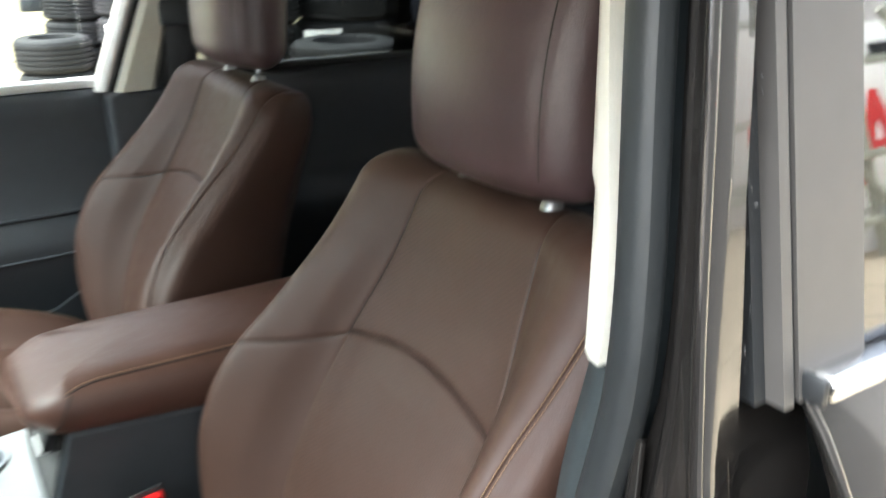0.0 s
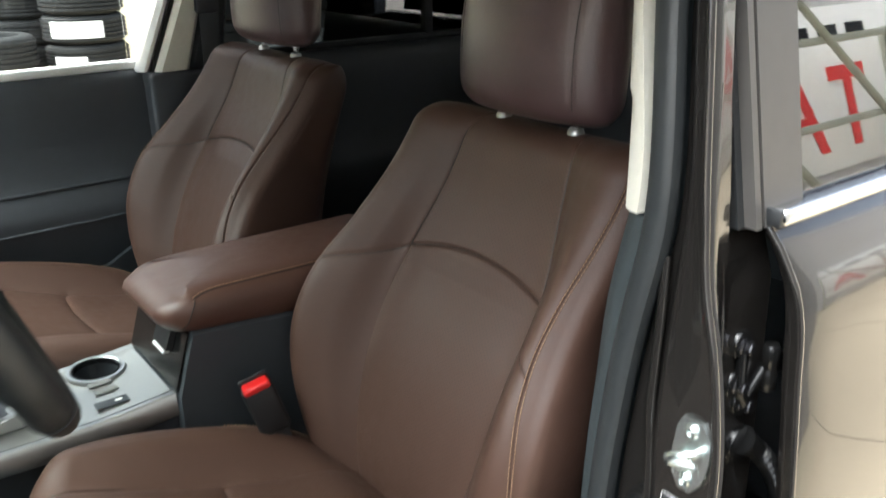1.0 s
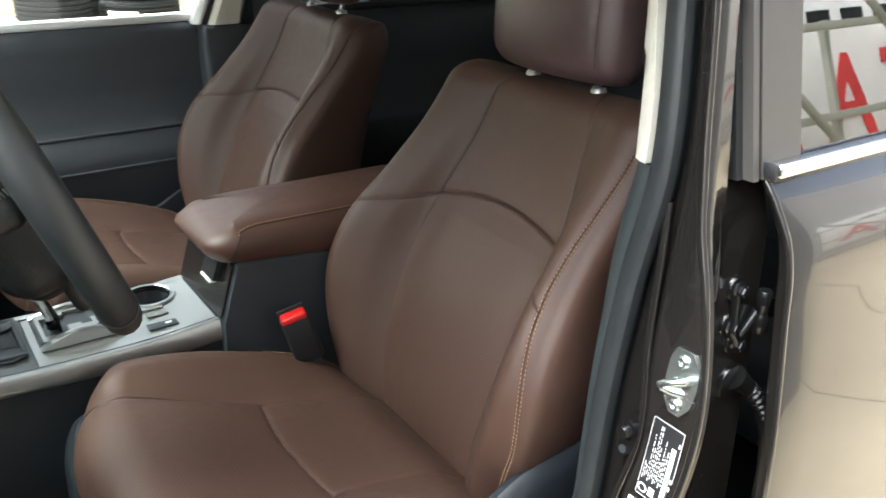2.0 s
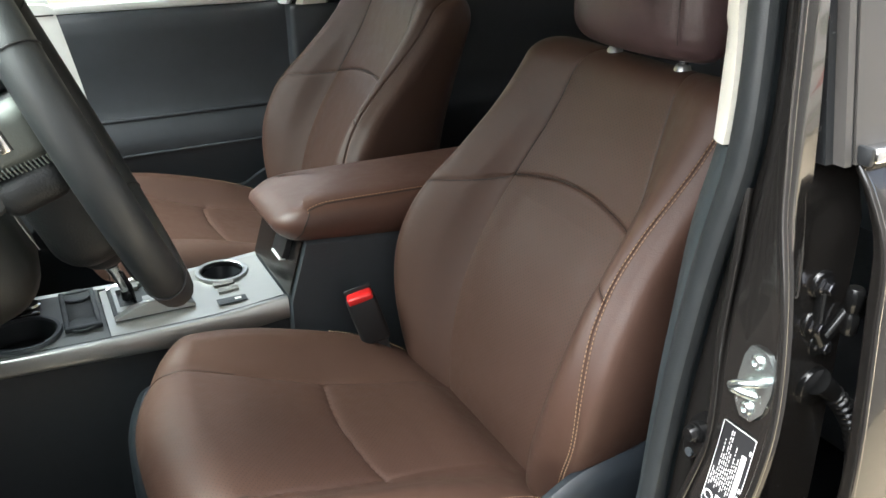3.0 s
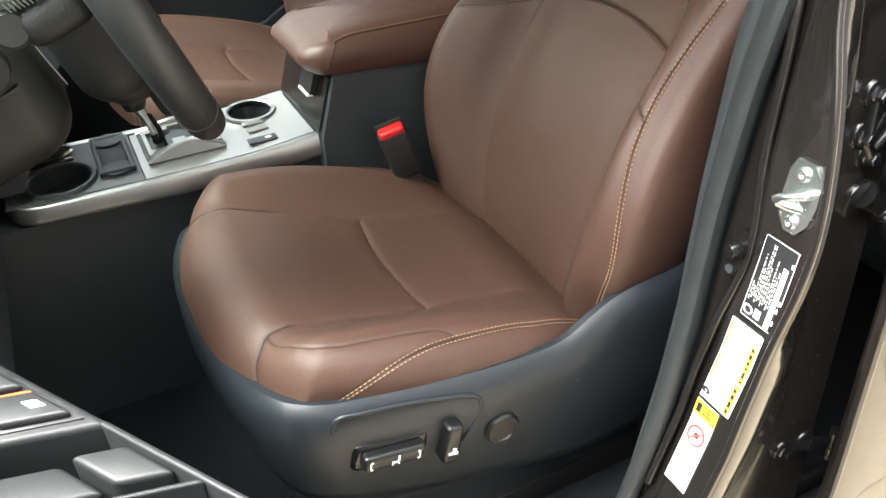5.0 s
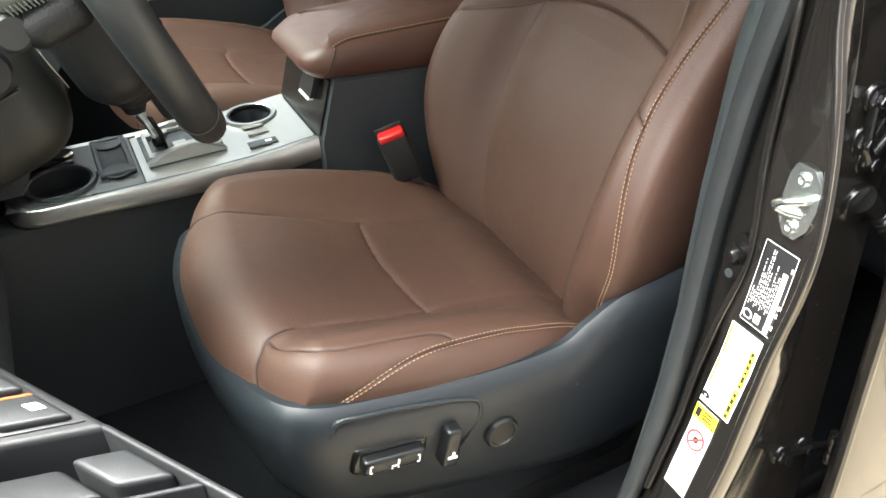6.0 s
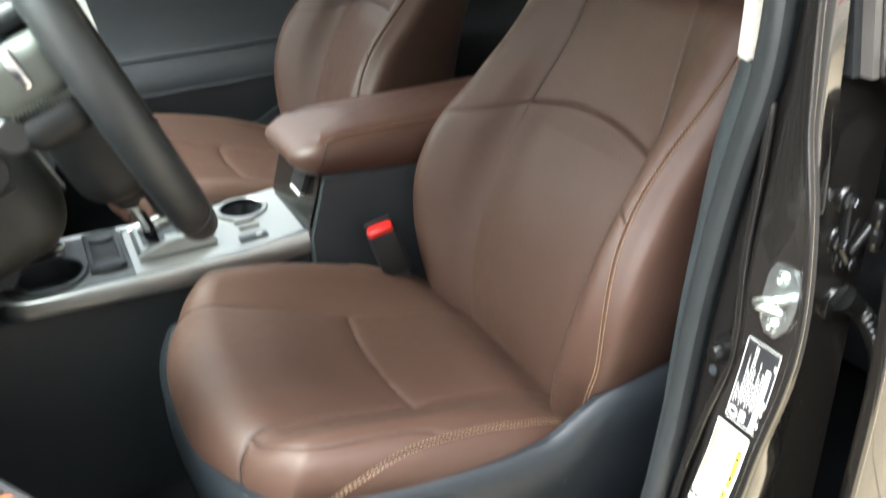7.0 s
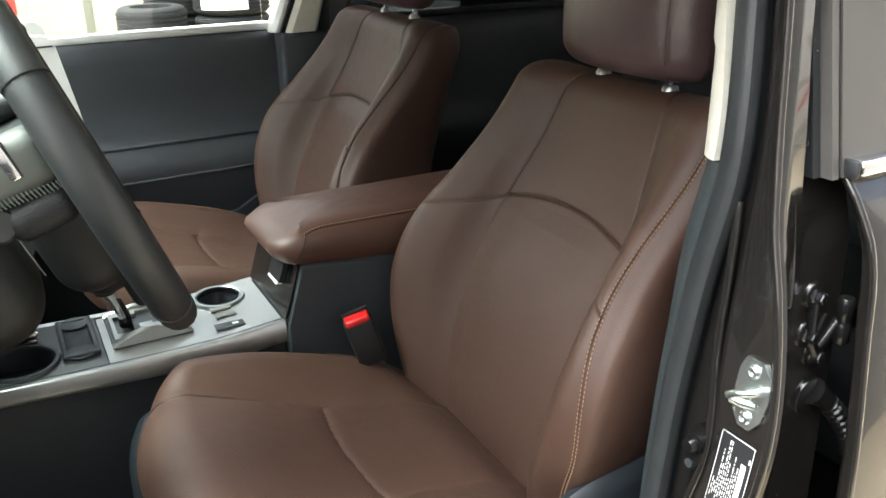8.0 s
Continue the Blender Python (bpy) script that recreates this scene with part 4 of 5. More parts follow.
CY0, CY1 = 0.283, 0.482


def deck_z(x):
    return float(curve_at(x, [-0.74, -0.60, -0.45, -0.33, -0.23], [1.032, 1.030, 1.027, 1.028, 1.036]))


loops = []
for x in np.linspace(-0.80, -0.19, 30):
    z = deck_z(x) - 0.03
    loops.append([(x, CY0 + 0.014, 0.6), (x, CY0 + 0.004, z - 0.03), (x, CY0 + 0.006, z), (x, CY1 - 0.006, z), (x, CY1 - 0.004, z - 0.03), (x, CY1 - 0.014, 0.6)])
part("console_side", loft(loops), BLACK, con)
# silver band along the upper edges, rolled over and wrapping round the front
def band(side):
    y, s = (CY0, 1.0) if side < 0 else (CY1, -1.0)
    plan = [(-0.226, 0.0), (-0.30, 0.0), (-0.38, 0.0), (-0.46, 0.0), (-0.54, 0.0), (-0.60, 0.0), (-0.645, 0.002), (-0.668, 0.010), (-0.682, 0.028), (-0.688, 0.055), (-0.690, 0.098)]
    uu = np.linspace(0, len(plan) - 1, 60)
    xs, ys = curve_at(uu, np.arange(len(plan)), [p[0] for p in plan]), curve_at(uu, np.arange(len(plan)), [p[1] for p in plan])
    loops = []
    for k in range(60):
        i, j = max(k - 1, 0), min(k + 1, 59)
        d = Vector((xs[j] - xs[i], ys[j] - ys[i], 0)).normalized()
        o = Vector((d.y, -d.x, 0))
        if o.y > 0 or (abs(o.y) < 0.1 and o.x > 0):
            o = -o
        z, h = deck_z(float(xs[k])), 0.026 + 0.010 * min(1.0, max(0.0, (float(xs[k]) + 0.60) / 0.3))
        row = []
        for out, up in ((-0.012, -0.001), (-0.004, 0.0008), (-0.001, 0.0006), (0.0012, -0.0006), (0.0024, -0.003), (0.0042, -0.010), (0.0056, -0.018), (0.006, -h + 0.005), (0.005, -h + 0.001), (0.001, -h), (-0.012, -h)):
            row.append((xs[k] + o.x * out, y + s * (ys[k] + o.y * out), z + up))
        loops.append(row)
    part("trim_band", loft(loops), SILVER, con, "satin silver band")


band(-1)
band(1)


def deck_plate(x0, x1, holes, mat, name, label=""):
    """A deck with true openings: rings of faces round each hole in a rectangular cell."""
    bm = bmesh.new()
    ya, yb = CY0 + 0.012, CY1 - 0.012
    cells = sorted(holes, key=lambda h: h[0])
    edges = [x0] + [(p[0] + q[0]) / 2 for p, q in zip(cells, cells[1:])] + [x1]
    for (cx, cy, r), xa, xb in zip(cells, edges, edges[1:]):
        rim, out, low = [], [], []
        for k in range(48):
            a = 2 * math.pi * k / 48
            c, s = math.cos(a), math.sin(a)
            kx = ((xb - cx) / c) if c > 1e-6 else ((xa - cx) / c if c < -1e-6 else 1e9)
            ky = ((yb - cy) / s) if s > 1e-6 else ((ya - cy) / s if s < -1e-6 else 1e9)
            k2 = min(kx, ky)
            px, py = cx + c * k2, cy + s * k2
            out.append(bm.verts.new((px, py, deck_z(px))))
            rim.append(bm.verts.new((cx + r * c, cy + r * s, deck_z(cx))))
            low.append(bm.verts.new((cx + r * 0.93 * c, cy + r * 0.93 * s, deck_z(cx) - 0.065)))
        for k in range(48):
            j = (k + 1) % 48
            bm.faces.new((out[k], out[j], rim[j], rim[k]))
            bm.faces.new((rim[k], rim[j], low[j], low[k])).material_index = 1
        bm.faces.new(low).material_index = 1
        for x, y in ((xa, ya), (xa, yb), (xb, ya), (xb, yb)):
            near = sorted(out, key=lambda v: (v.co.x - x) ** 2 + (v.co.y - y) ** 2)[:2]
            if (near[0].co - near[1].co).length > 1e-5 and (near[0].co.xy - Vector((x, y))).length > 1e-4:
                v = bm.verts.new((x, y, deck_z(x)))
                try:
                    bm.faces.new((near[0], v, near[1]))
                except ValueError:
                    pass
    bmesh.ops.recalc_face_normals(bm, faces=bm.faces[:])
    for f in bm.faces:
        if f.material_index == 0 and f.normal.z < 0:
            f.normal_flip()
    return part(name, bm, [mat, BLACK], con, label)


rear = deck_plate(-0.495, -0.228, [(-0.297, 0.434, 0.036)], SILVERFACE, "rear_deck", "silver shifter surround")
front = deck_plate(-0.69, -0.497, [(-0.612, 0.352, 0.046)], DECKGREY, "front_deck", "dark grey plastic deck")


def ring(c, r, mat, parent):
    part("cup_holder_ring", lathe([(r - 0.003, -0.004), (r - 0.003, 0.002), (r, 0.0045), (r + 0.005, 0.0045), (r + 0.007, 0.0), (r + 0.005, -0.004), (r - 0.003, -0.004)], (c[0], c[1], deck_z(c[0]) + 0.001), seg=40), mat, parent)


ring((-0.612, 0.352), 0.048, BLACK, front)
ring((-0.297, 0.434), 0.0385, SILVER, rear)
part("cup_lip", lathe([(0.0335, -0.004), (0.0335, 0.004), (0.0355, 0.0048), (0.0358, -0.004), (0.0335, -0.004)], (-0.297, 0.434, deck_z(-0.297) + 0.001), seg=40), GLOSSBLACK, rear)
# shift gate: a raised arched frame with a stepped slot
zd = deck_z(-0.42) + 0.001
gate = part("shift_gate", boxes(((-0.484, 0.335, zd), (-0.362, 0.455, zd + 0.004)), bevel=0.002), BLACK, rear)
for y0, y1, h in ((0.333, 0.346, 0.019), (0.447, 0.456, 0.012)):
    loops = []
    for x in np.linspace(-0.484, -0.362, 14):
        q = math.sin(math.pi * (x + 0.484) / 0.122)
        z = zd + 0.005 + h * q
        loops.append([(x, y0, zd + 0.003), (x, y0, z), (x, y0 + 0.003, z + 0.002), (x, y1 - 0.003, z + 0.002), (x, y1, z), (x, y1, zd + 0.003)])
    part("gate_arch", loft(loops), SILVER, gate)
# a silver plate with a stepped slot cut through it
outline = [(-0.478, 0.347), (-0.366, 0.347), (-0.366, 0.4078), (-0.3735, 0.4078), (-0.3735, 0.388), (-0.386, 0.388), (-0.386, 0.398), (-0.400, 0.398), (-0.400, 0.380), (-0.416, 0.380), (-0.416, 0.388), (-0.436, 0.388), (-0.436, 0.364), (-0.472, 0.364),
           (-0.472, 0.428), (-0.436, 0.428), (-0.436, 0.438), (-0.3735, 0.438), (-0.3735, 0.4082), (-0.366, 0.4082), (-0.366, 0.446), (-0.478, 0.446)]
pl = bmesh.new()
lower = [pl.verts.new((x, y, zd + 0.003)) for x, y in outline]
upper_ring = [pl.verts.new((x, y, zd + 0.011)) for x, y in outline]
pl.faces.new(upper_ring)
for k in range(len(outline)):
    j = (k + 1) % len(outline)
    pl.faces.new((lower[k], lower[j], upper_ring[j], upper_ring[k]))
bmesh.ops.recalc_face_normals(pl, faces=pl.faces[:])
part("gate_plate", pl, SILVERFACE, gate, "silver plate with a stepped slot", False)
for x in (-0.428, -0.412, -0.396, -0.380):
    part("gate_print", boxes(((x, 0.362, zd + 0.010), (x + 0.008, 0.366, zd + 0.0126)), bevel=0), LABELBLACK, gate)
part("shift_lever", tube([(-0.455, 0.392, zd), (-0.458, 0.391, zd + 0.03), (-0.468, 0.39, zd + 0.06), (-0.474, 0.389, zd + 0.075)], [0.0065, 0.0078, 0.0085, 0.011], 14), CHROME, gate, "chrome lever")
part("lever_collar", tube([(-0.4555, 0.392, zd + 0.010), (-0.456, 0.3915, zd + 0.020), (-0.4575, 0.3915, zd + 0.026)], [0.0095, 0.0105, 0.0085], 16), GLOSSBLACK, gate)
part("lever_rod", tube([(-0.447, 0.385, zd + 0.004), (-0.450, 0.384, zd + 0.034), (-0.460, 0.384, zd + 0.062)], 0.0028, 10), GLOSSBLACK, gate)
part("shift_knob", lathe([(0.0, 0.0), (0.016, 0.003), (0.022, 0.02), (0.024, 0.045), (0.018, 0.062), (0.0, 0.066)], (-0.478, 0.388, zd + 0.072)), GREYLEATHER, gate, "black leather knob")
for x0, x1, y0, y1 in ((-0.322, -0.288, 0.382, 0.396), (-0.320, -0.286, 0.356, 0.371), (-0.330, -0.283, 0.312, 0.332)):
    z = deck_z(-0.3) + 0.0005
    b = part("button", boxes(((x0, y0, z), (x1, y1, z + 0.003)), bevel=0.0012), BLANK if y0 > 0.35 else BLACK, rear, "grey blank button" if y0 > 0.35 else "black button")
part("button_mark", boxes(((-0.302, 0.319, deck_z(-0.3) + 0.0037), (-0.292, 0.325, deck_z(-0.3) + 0.0042)), bevel=0), WHITE, rear)
# tray slot with rounded lip, and a chrome socket on the front deck
zf = deck_z(-0.53) + 0.0005
tray = part("tray", boxes(((-0.556, 0.330, zf), (-0.548, 0.468, zf + 0.006)), ((-0.510, 0.330, zf), (-0.502, 0.468, zf + 0.006)), ((-0.556, 0.330, zf), (-0.502, 0.338, zf + 0.008)), ((-0.556, 0.460, zf), (-0.502, 0.468, zf + 0.006)), bevel=0.002), BLACK, front)
part("tray_floor", boxes(((-0.548, 0.338, zf), (-0.510, 0.460, zf + 0.002)), bevel=0.0005), GREYPLASTIC, tray)
for y in (0.345, 0.450):
    part("tray_end", lathe([(0, 0.0), (0.019, 0.0), (0.0225, 0.0015), (0.0235, 0.0035), (0.022, 0.0045), (0.017, 0.003), (0, 0.002)], (-0.529, y, zf + 0.001), "z", 28), BLACK, tray, "rounded raised end")
part("socket", lathe([(0, 0), (0.017, 0), (0.018, 0.006), (0.014, 0.008), (0.0, 0.004)], (-0.60, 0.447, zf)), CHROME, front)
part("console_flap", boxes(((-0.65, 0.412, zf), (-0.585, 0.422, zf + 0.006)), bevel=0.004), GLOSSBLACK, front)

# storage box and padded lid
BY0, BY1 = 0.272, CY1 + 0.004


def lid_low(x):
    """Height of the lid's lower edge, which falls towards the rear."""
    return 1.133 - 0.09 * max(0.0, x + 0.19)


loops = []
for x in (-0.226, -0.2215, -0.192, -0.18, 0.0, 0.24):
    top = {-0.226: 1.02, -0.2215: 1.035}.get(x, lid_low(x) - 0.002)
    e = 0.007 if x == -0.226 else 0.0
    loops.append([(x, BY0 + e, 0.62), (x, BY0 + e, top - 0.006), (x, BY0 + 0.005 + e, top), (x, BY1 - 0.005 - e, top), (x, BY1 - e, top - 0.006), (x, BY1 - e, 0.62)])
boxp = part("storage_box", loft(loops), BLACK, con)


def box_front(z):
    """The raked front face of the storage box."""
    return -0.2235 + 0.0315 * max(0.0, min(1.0, (z - 1.035) / 0.098))


def front_plate(name, y0, y1, z0, z1, off, thick, mat, parent, label="", bevel=0.0):
    loops = []
    for y in (y0, y1):
        loops.append([(box_front(z0) - off, y, z0), (box_front(z1) - off, y, z1), (box_front(z1) - off - thick, y, z1 - bevel), (box_front(z0) - off - thick, y, z0 + bevel)])
    return part(name, loft(loops), mat, parent, label)


front_plate("front_panel", BY0 + 0.008, BY1 - 0.006, 1.040, 1.126, 0.0006, 0.003, SHADEBLACK, boxp, "recessed black front panel")
latch = front_plate("lid_latch", 0.318, 0.372, 1.086, 1.122, 0.004, 0.010, LABELBLACK, boxp, "black latch paddle with silver lip", 0.003)
front_plate("latch_lip", 0.322, 0.368, 1.0835, 1.0885, 0.006, 0.010, BRIGHTSILVER, latch, "silver lip", 0.001)


def armrest():
    """A padded lid: a rounded rectangle swept up its wall, over a rolled edge and across a low crown."""
    x0, x1, y0, y1 = -0.224, 0.21, 0.266, 0.474
    rad, seg = 0.040, 14
    plan = []
    for cx, cy, a0 in ((x1 - rad, y1 - rad, 0), (x0 + rad, y1 - rad, 90), (x0 + rad, y0 + rad, 180), (x1 - rad, y0 + rad, 270)):
        for k in range(seg + 1):
            a = radians(a0 + 90 * k / seg)
            plan.append((cx, cy, math.cos(a), math.sin(a)))
    full = []
    for (cx, cy, c, s), nxt in zip(plan, plan[1:] + plan[:1]):
        full.append((cx, cy, c, s))
        if (cx, cy) != nxt[:2]:
            full += [(cx + (nxt[0] - cx) * k / 24, cy + (nxt[1] - cy) * k / 24, c, s) for k in range(1, 24)]
    rows = [(0.0, 0.020), (-0.02, 0.012), (0.0, 0.005), (0.10, 0.001), (0.25, -0.002), (0.45, -0.003), (0.62, -0.001), (0.74, 0.003), (0.80, 0.0065), (0.835, 0.0105), (0.85, 0.0125), (0.868, 0.0135), (0.905, 0.019), (0.94, 0.027), (0.962, 0.036)]
    crown = [0.15, 0.32, 0.5, 0.7, 0.88, 1.0]
    P = np.zeros((len(rows) + len(crown), len(full), 3))
    for k, (cx, cy, c, s) in enumerate(full):
        nose = max(0.0, -c) ** 2
        for r, (f, inset) in enumerate(rows + [(0.962 + 0.038 * math.sin(u * math.pi / 2), 0.036) for u in crown]):
            if 7 <= r <= 11:
                plain = (0.0042, 0.0064, 0.0084, 0.0097, 0.0117)[r - 7]
                inset = plain + (inset - plain) * min(1.0, max(0.0, -1.5 * s))
            slope = 0.9 * inset * nose * min(1.0, max(0.0, (f - 0.5) / 0.3))
            sway = 0.010 * nose * math.sin(math.pi * min(1.0, max(0.0, f) / 0.9)) if f < 0.9 else 0.0
            x, y = cx + c * (rad - inset) + slope - sway, cy + s * (rad - inset)
            if r >= len(rows):
                u = crown[r - len(rows)]
                x += (min(max(x, x0 + 0.13), x1 - 0.13) - x) * u
                y += ((y0 + y1) / 2 - y) * u
            low = lid_low(x)
            top = 1.196 - 0.010 * max(0.0, (-0.13 - x) / 0.10) ** 2 - 0.010 * max(0.0, (y - 0.40) / 0.07) ** 2
            P[r, k] = (x, y, low + (top - low) * f)
    return P


LIDP = armrest()
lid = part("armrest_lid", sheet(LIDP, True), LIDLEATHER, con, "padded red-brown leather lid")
seam = [p for p in LIDP[10] if p[1] < 0.29 and -0.168 < p[0] < 0.19]
seam.sort(key=lambda p: -p[0])
for r in range(9, 2, -1):
    seam.append(min((p for p in LIDP[r] if p[1] < 0.31), key=lambda p: abs(p[0] + 0.172 + 0.0055 * (9 - r))))
seam = np.array(seam)
mid = np.array([0.0, 0.37, 1.15])
away = (seam - mid) * [0.0, 1.0, 1.0]
away[-7:] += (seam[-7:] - mid) * [0.6, 0.0, 0.0]
away /= np.linalg.norm(away, axis=1, keepdims=True)
part("seam", tube([tuple(p) for p in seam + away * 0.0002], 0.0011, 6), SEAM, lid)
part("stitching", stitches(seam + away * 0.0004 + [0, 0.003, 0.0022], away), THREAD, lid, "tan thread")

# seat belt buckle beside the cushion
bk = thing("seat_belt_buckle", "black seat belt buckle with red release button beside the driver's seat", "belt buckle")
m = Matrix.Translation((-0.122, 0.205, 1.018)) @ pose(0, 0, 0, 0, -17, -14)
part("buckle_body", boxes(((-0.024, -0.014, -0.052), (0.024, 0.014, 0.034)), bevel=0.007, seg=3, m=m), LABELBLACK, bk)
part("release_button", boxes(((-0.0205, -0.0146, 0.027), (0.0205, 0.009, 0.0395)), bevel=0.004, seg=3, m=m), RED, bk, "red button")
part("buckle_lip", boxes(((-0.022, 0.0095, 0.03), (0.022, 0.0145, 0.044)), bevel=0.002, m=m), LABELBLACK, bk)
part("stalk", boxes(((-0.017, -0.005, -0.32), (0.017, 0.006, -0.053)), bevel=0.002, m=m), LABELBLACK, bk)

# ---- steering wheel and column ----
sw = thing("steering_wheel", "black leather-wrapped steering wheel with silver accents", "steering wheel")
TILT = -21.0
WC = Vector((-0.506, 0.0, 1.430))
wm = Matrix.Translation(WC) @ pose(0, 0, 0, 0, TILT, 0)
loops = []
for k in range(72):
    a = 2 * math.pi * k / 72
    rr = 0.0205
    loops.append([wm @ Vector((0.95 * rr * math.sin(b), (0.192 + rr * math.cos(b)) * math.cos(a), (0.192 + rr * math.cos(b)) * math.sin(a))) for b in (2 * math.pi * j / 16 for j in range(16))])
rim = loft(loops + [loops[0]], True, False)
bmesh.ops.remove_doubles(rim, verts=rim.verts[:], dist=1e-5)
part("rim", rim, GREYLEATHER, sw)
part("hub", boxes(((-0.082, -0.080, -0.125), (0.0, 0.080, 0.035)), bevel=0.038, seg=8, m=wm), HUBLEATHER, sw)
part("hub_lower_cover", boxes(((-0.072, -0.035, -0.150), (-0.004, 0.085, -0.045)), bevel=0.028, seg=7, m=wm), GREYPLASTIC, sw, "smooth black lower cover")
part("hub_back_trim", tube([wm @ Vector(p) for p in ((-0.0845, -0.076, -0.012), (-0.0850, -0.078, -0.040), (-0.0845, -0.076, -0.072))], 0.0006, 8), SILVERFACE, sw, "thin chrome line")
for s in (-1, 1):
    ya, yb = min(s * 0.07, s * 0.172), max(s * 0.07, s * 0.172)
    yc, yd = min(s * 0.135, s * 0.172), max(s * 0.135, s * 0.172)
    # light set by colour: near spoke lit grey, far spoke and undersides dark
    sp = part("spoke", boxes(((-0.082, yc, 0.028), (-0.012, yd, 0.079 if s < 0 else 0.058)), bevel=0.015, seg=6, m=wm), SPOKE if s < 0 else GREYLEATHER, sw, "leather spoke in a lit grey tone with chrome accent" if s < 0 else "")
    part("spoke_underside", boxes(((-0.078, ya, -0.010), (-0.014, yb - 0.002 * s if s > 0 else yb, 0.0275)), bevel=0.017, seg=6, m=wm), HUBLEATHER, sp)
    part("accent", boxes(((-0.051, min(s * 0.166, s * 0.1738), 0.046), (-0.042, max(s * 0.166, s * 0.1738), 0.077)), bevel=0.002, m=wm), CHROME, sp, "chrome accent")
    part("panel_joint", boxes(((-0.0418, min(s * 0.166, s * 0.1724), 0.046), (-0.0405, max(s * 0.166, s * 0.1724), 0.079)), bevel=0.0004, m=wm), LABELBLACK, sp)
    lace = bmesh.new()
    for k in range(15):
        x = -0.071 + 0.0035 * k
        z = 0.0335 - 0.0012 * k * 0.35
        tube([wm @ Vector((x, s * 0.1722, z + 0.004)), wm @ Vector((x + 0.0006, s * 0.1730, z)), wm @ Vector((x + 0.0014, s * 0.1722, z - 0.004))], 0.0009, 6, lace)
    part("stitching", lace, SPOKE, sp, "grey cross stitching")
part("lower_spoke", boxes(((-0.035, -0.03, -0.178), (-0.01, 0.03, -0.07)), bevel=0.01, seg=3, m=wm), GREYLEATHER, sw)
for a in (2.55, 0.59, 3.9, 5.5):
    c, q = Vector((0, 0.192 * math.cos(a), 0.192 * math.sin(a))), 0.0209
    d = Vector((0, math.cos(a), math.sin(a)))
    ringp = [wm @ (c + d * q * math.cos(b) + Vector((1, 0, 0)) * q * 0.96 * math.sin(b)) for b in (2 * math.pi * j / 24 for j in range(25))]
    part("rim_seam", tube(ringp, 0.0009, 5), LABELBLACK, sw)
col = thing("steering_column", "black steering column shroud with control stalks", "steering column")
part("shroud", boxes(((-0.40, -0.075, -0.138), (-0.098, 0.075, 0.012)), bevel=0.05, seg=8, m=wm), COLUMN, col)
part("shroud_joint", boxes(((-0.39, -0.0765, -0.052), (-0.12, 0.0765, -0.050)), bevel=0.0008, m=wm), LABELBLACK, col)
st = part("stalk", tube([wm @ Vector(p) for p in ((-0.13, -0.05, 0.0), (-0.105, -0.10, 0.012), (-0.083, -0.15, 0.017))], [0.009, 0.008, 0.009], 12), BLACK, col)
part("stalk_knob", tube([wm @ Vector(p) for p in ((-0.087, -0.135, 0.016), (-0.086, -0.138, 0.016), (-0.080, -0.166, 0.018), (-0.079, -0.170, 0.018))], [0.011, 0.0165, 0.0165, 0.013], 20), GREYLEATHER, st)
part("wiper_stalk", tube([wm @ Vector(p) for p in ((-0.13, 0.05, 0.0), (-0.1, 0.12, 0.012), (-0.09, 0.17, 0.02))], [0.009, 0.008, 0.010], 12), BLACK, col)
part("ignition", lathe([(0, -0.012), (0.02, -0.012), (0.022, 0), (0.018, 0.004), (0, 0.004)], wm @ Vector((-0.132, -0.074, -0.022)), "y", 20), LABELBLACK, col)

# ---- the open driver's door ----
dd = thing("driver_door", "open driver's door with black armrest and window switches", "car door")
ph = radians(58)
U, N = Vector((math.cos(ph), -math.sin(ph), 0)), Vector((math.sin(ph), math.cos(ph), 0))
dm = Matrix(((U.x, N.x, 0, -0.944), (U.y, N.y, 0, -0.437), (0, 0, 1, 0), (0, 0, 0, 1)))
AZ = 1.272
ds = dm @ Matrix(((1, 1, 0, -0.2635), (0, 1, 0, 0), (0, 0, 1, 0), (0, 0, 0, 1)))
# window frame and glass above the door panel
frame_pts = [dm @ Vector(c) for c in ((0.03, 0.05, 1.33), (0.10, 0.06, 1.42), (0.42, 0.085, 1.68), (0.55, 0.09, 1.715), (0.90, 0.09, 1.72), (0.98, 0.085, 1.69), (1.0, 0.05, 1.33))]
part("window_frame", tube(frame_pts, 0.022, 10), PAINT, dd)
part("door_skin", boxes(((0.0, 0.0, 0.5), (1.02, 0.10, 1.36)), bevel=0.03, seg=3, m=dm), PAINT, dd)
part("door_panel", boxes(((0.02, 0.101, 0.55), (1.0, 0.17, 1.365)), bevel=0.02, seg=3, m=dm), DARK, dd)
# armrest: a deck with two open pockets
arm = part("armrest", boxes(((0.0, 0.171, AZ - 0.10), (0.2085, 0.2755, AZ)), bevel=0.005, seg=3, m=ds), GREYPLASTIC, dd)
part("pocket_rim", boxes(((0.203, 0.2710, AZ - 0.09), (0.62, 0.2755, AZ - 0.001)), ((0.290, 0.171, AZ - 0.09), (0.2950, 0.2710, AZ - 0.001)), ((0.62, 0.171, AZ - 0.10), (0.86, 0.2755, AZ)), ((0.203, 0.171, AZ - 0.09), (0.62, 0.19, AZ - 0.001)), bevel=0.002, seg=3, m=ds), GREYPLASTIC, arm)
part("pocket_floor", boxes(((0.203, 0.18, AZ - 0.10), (0.62, 0.2715, AZ - 0.055)), bevel=0.002, m=ds), DARK, arm)
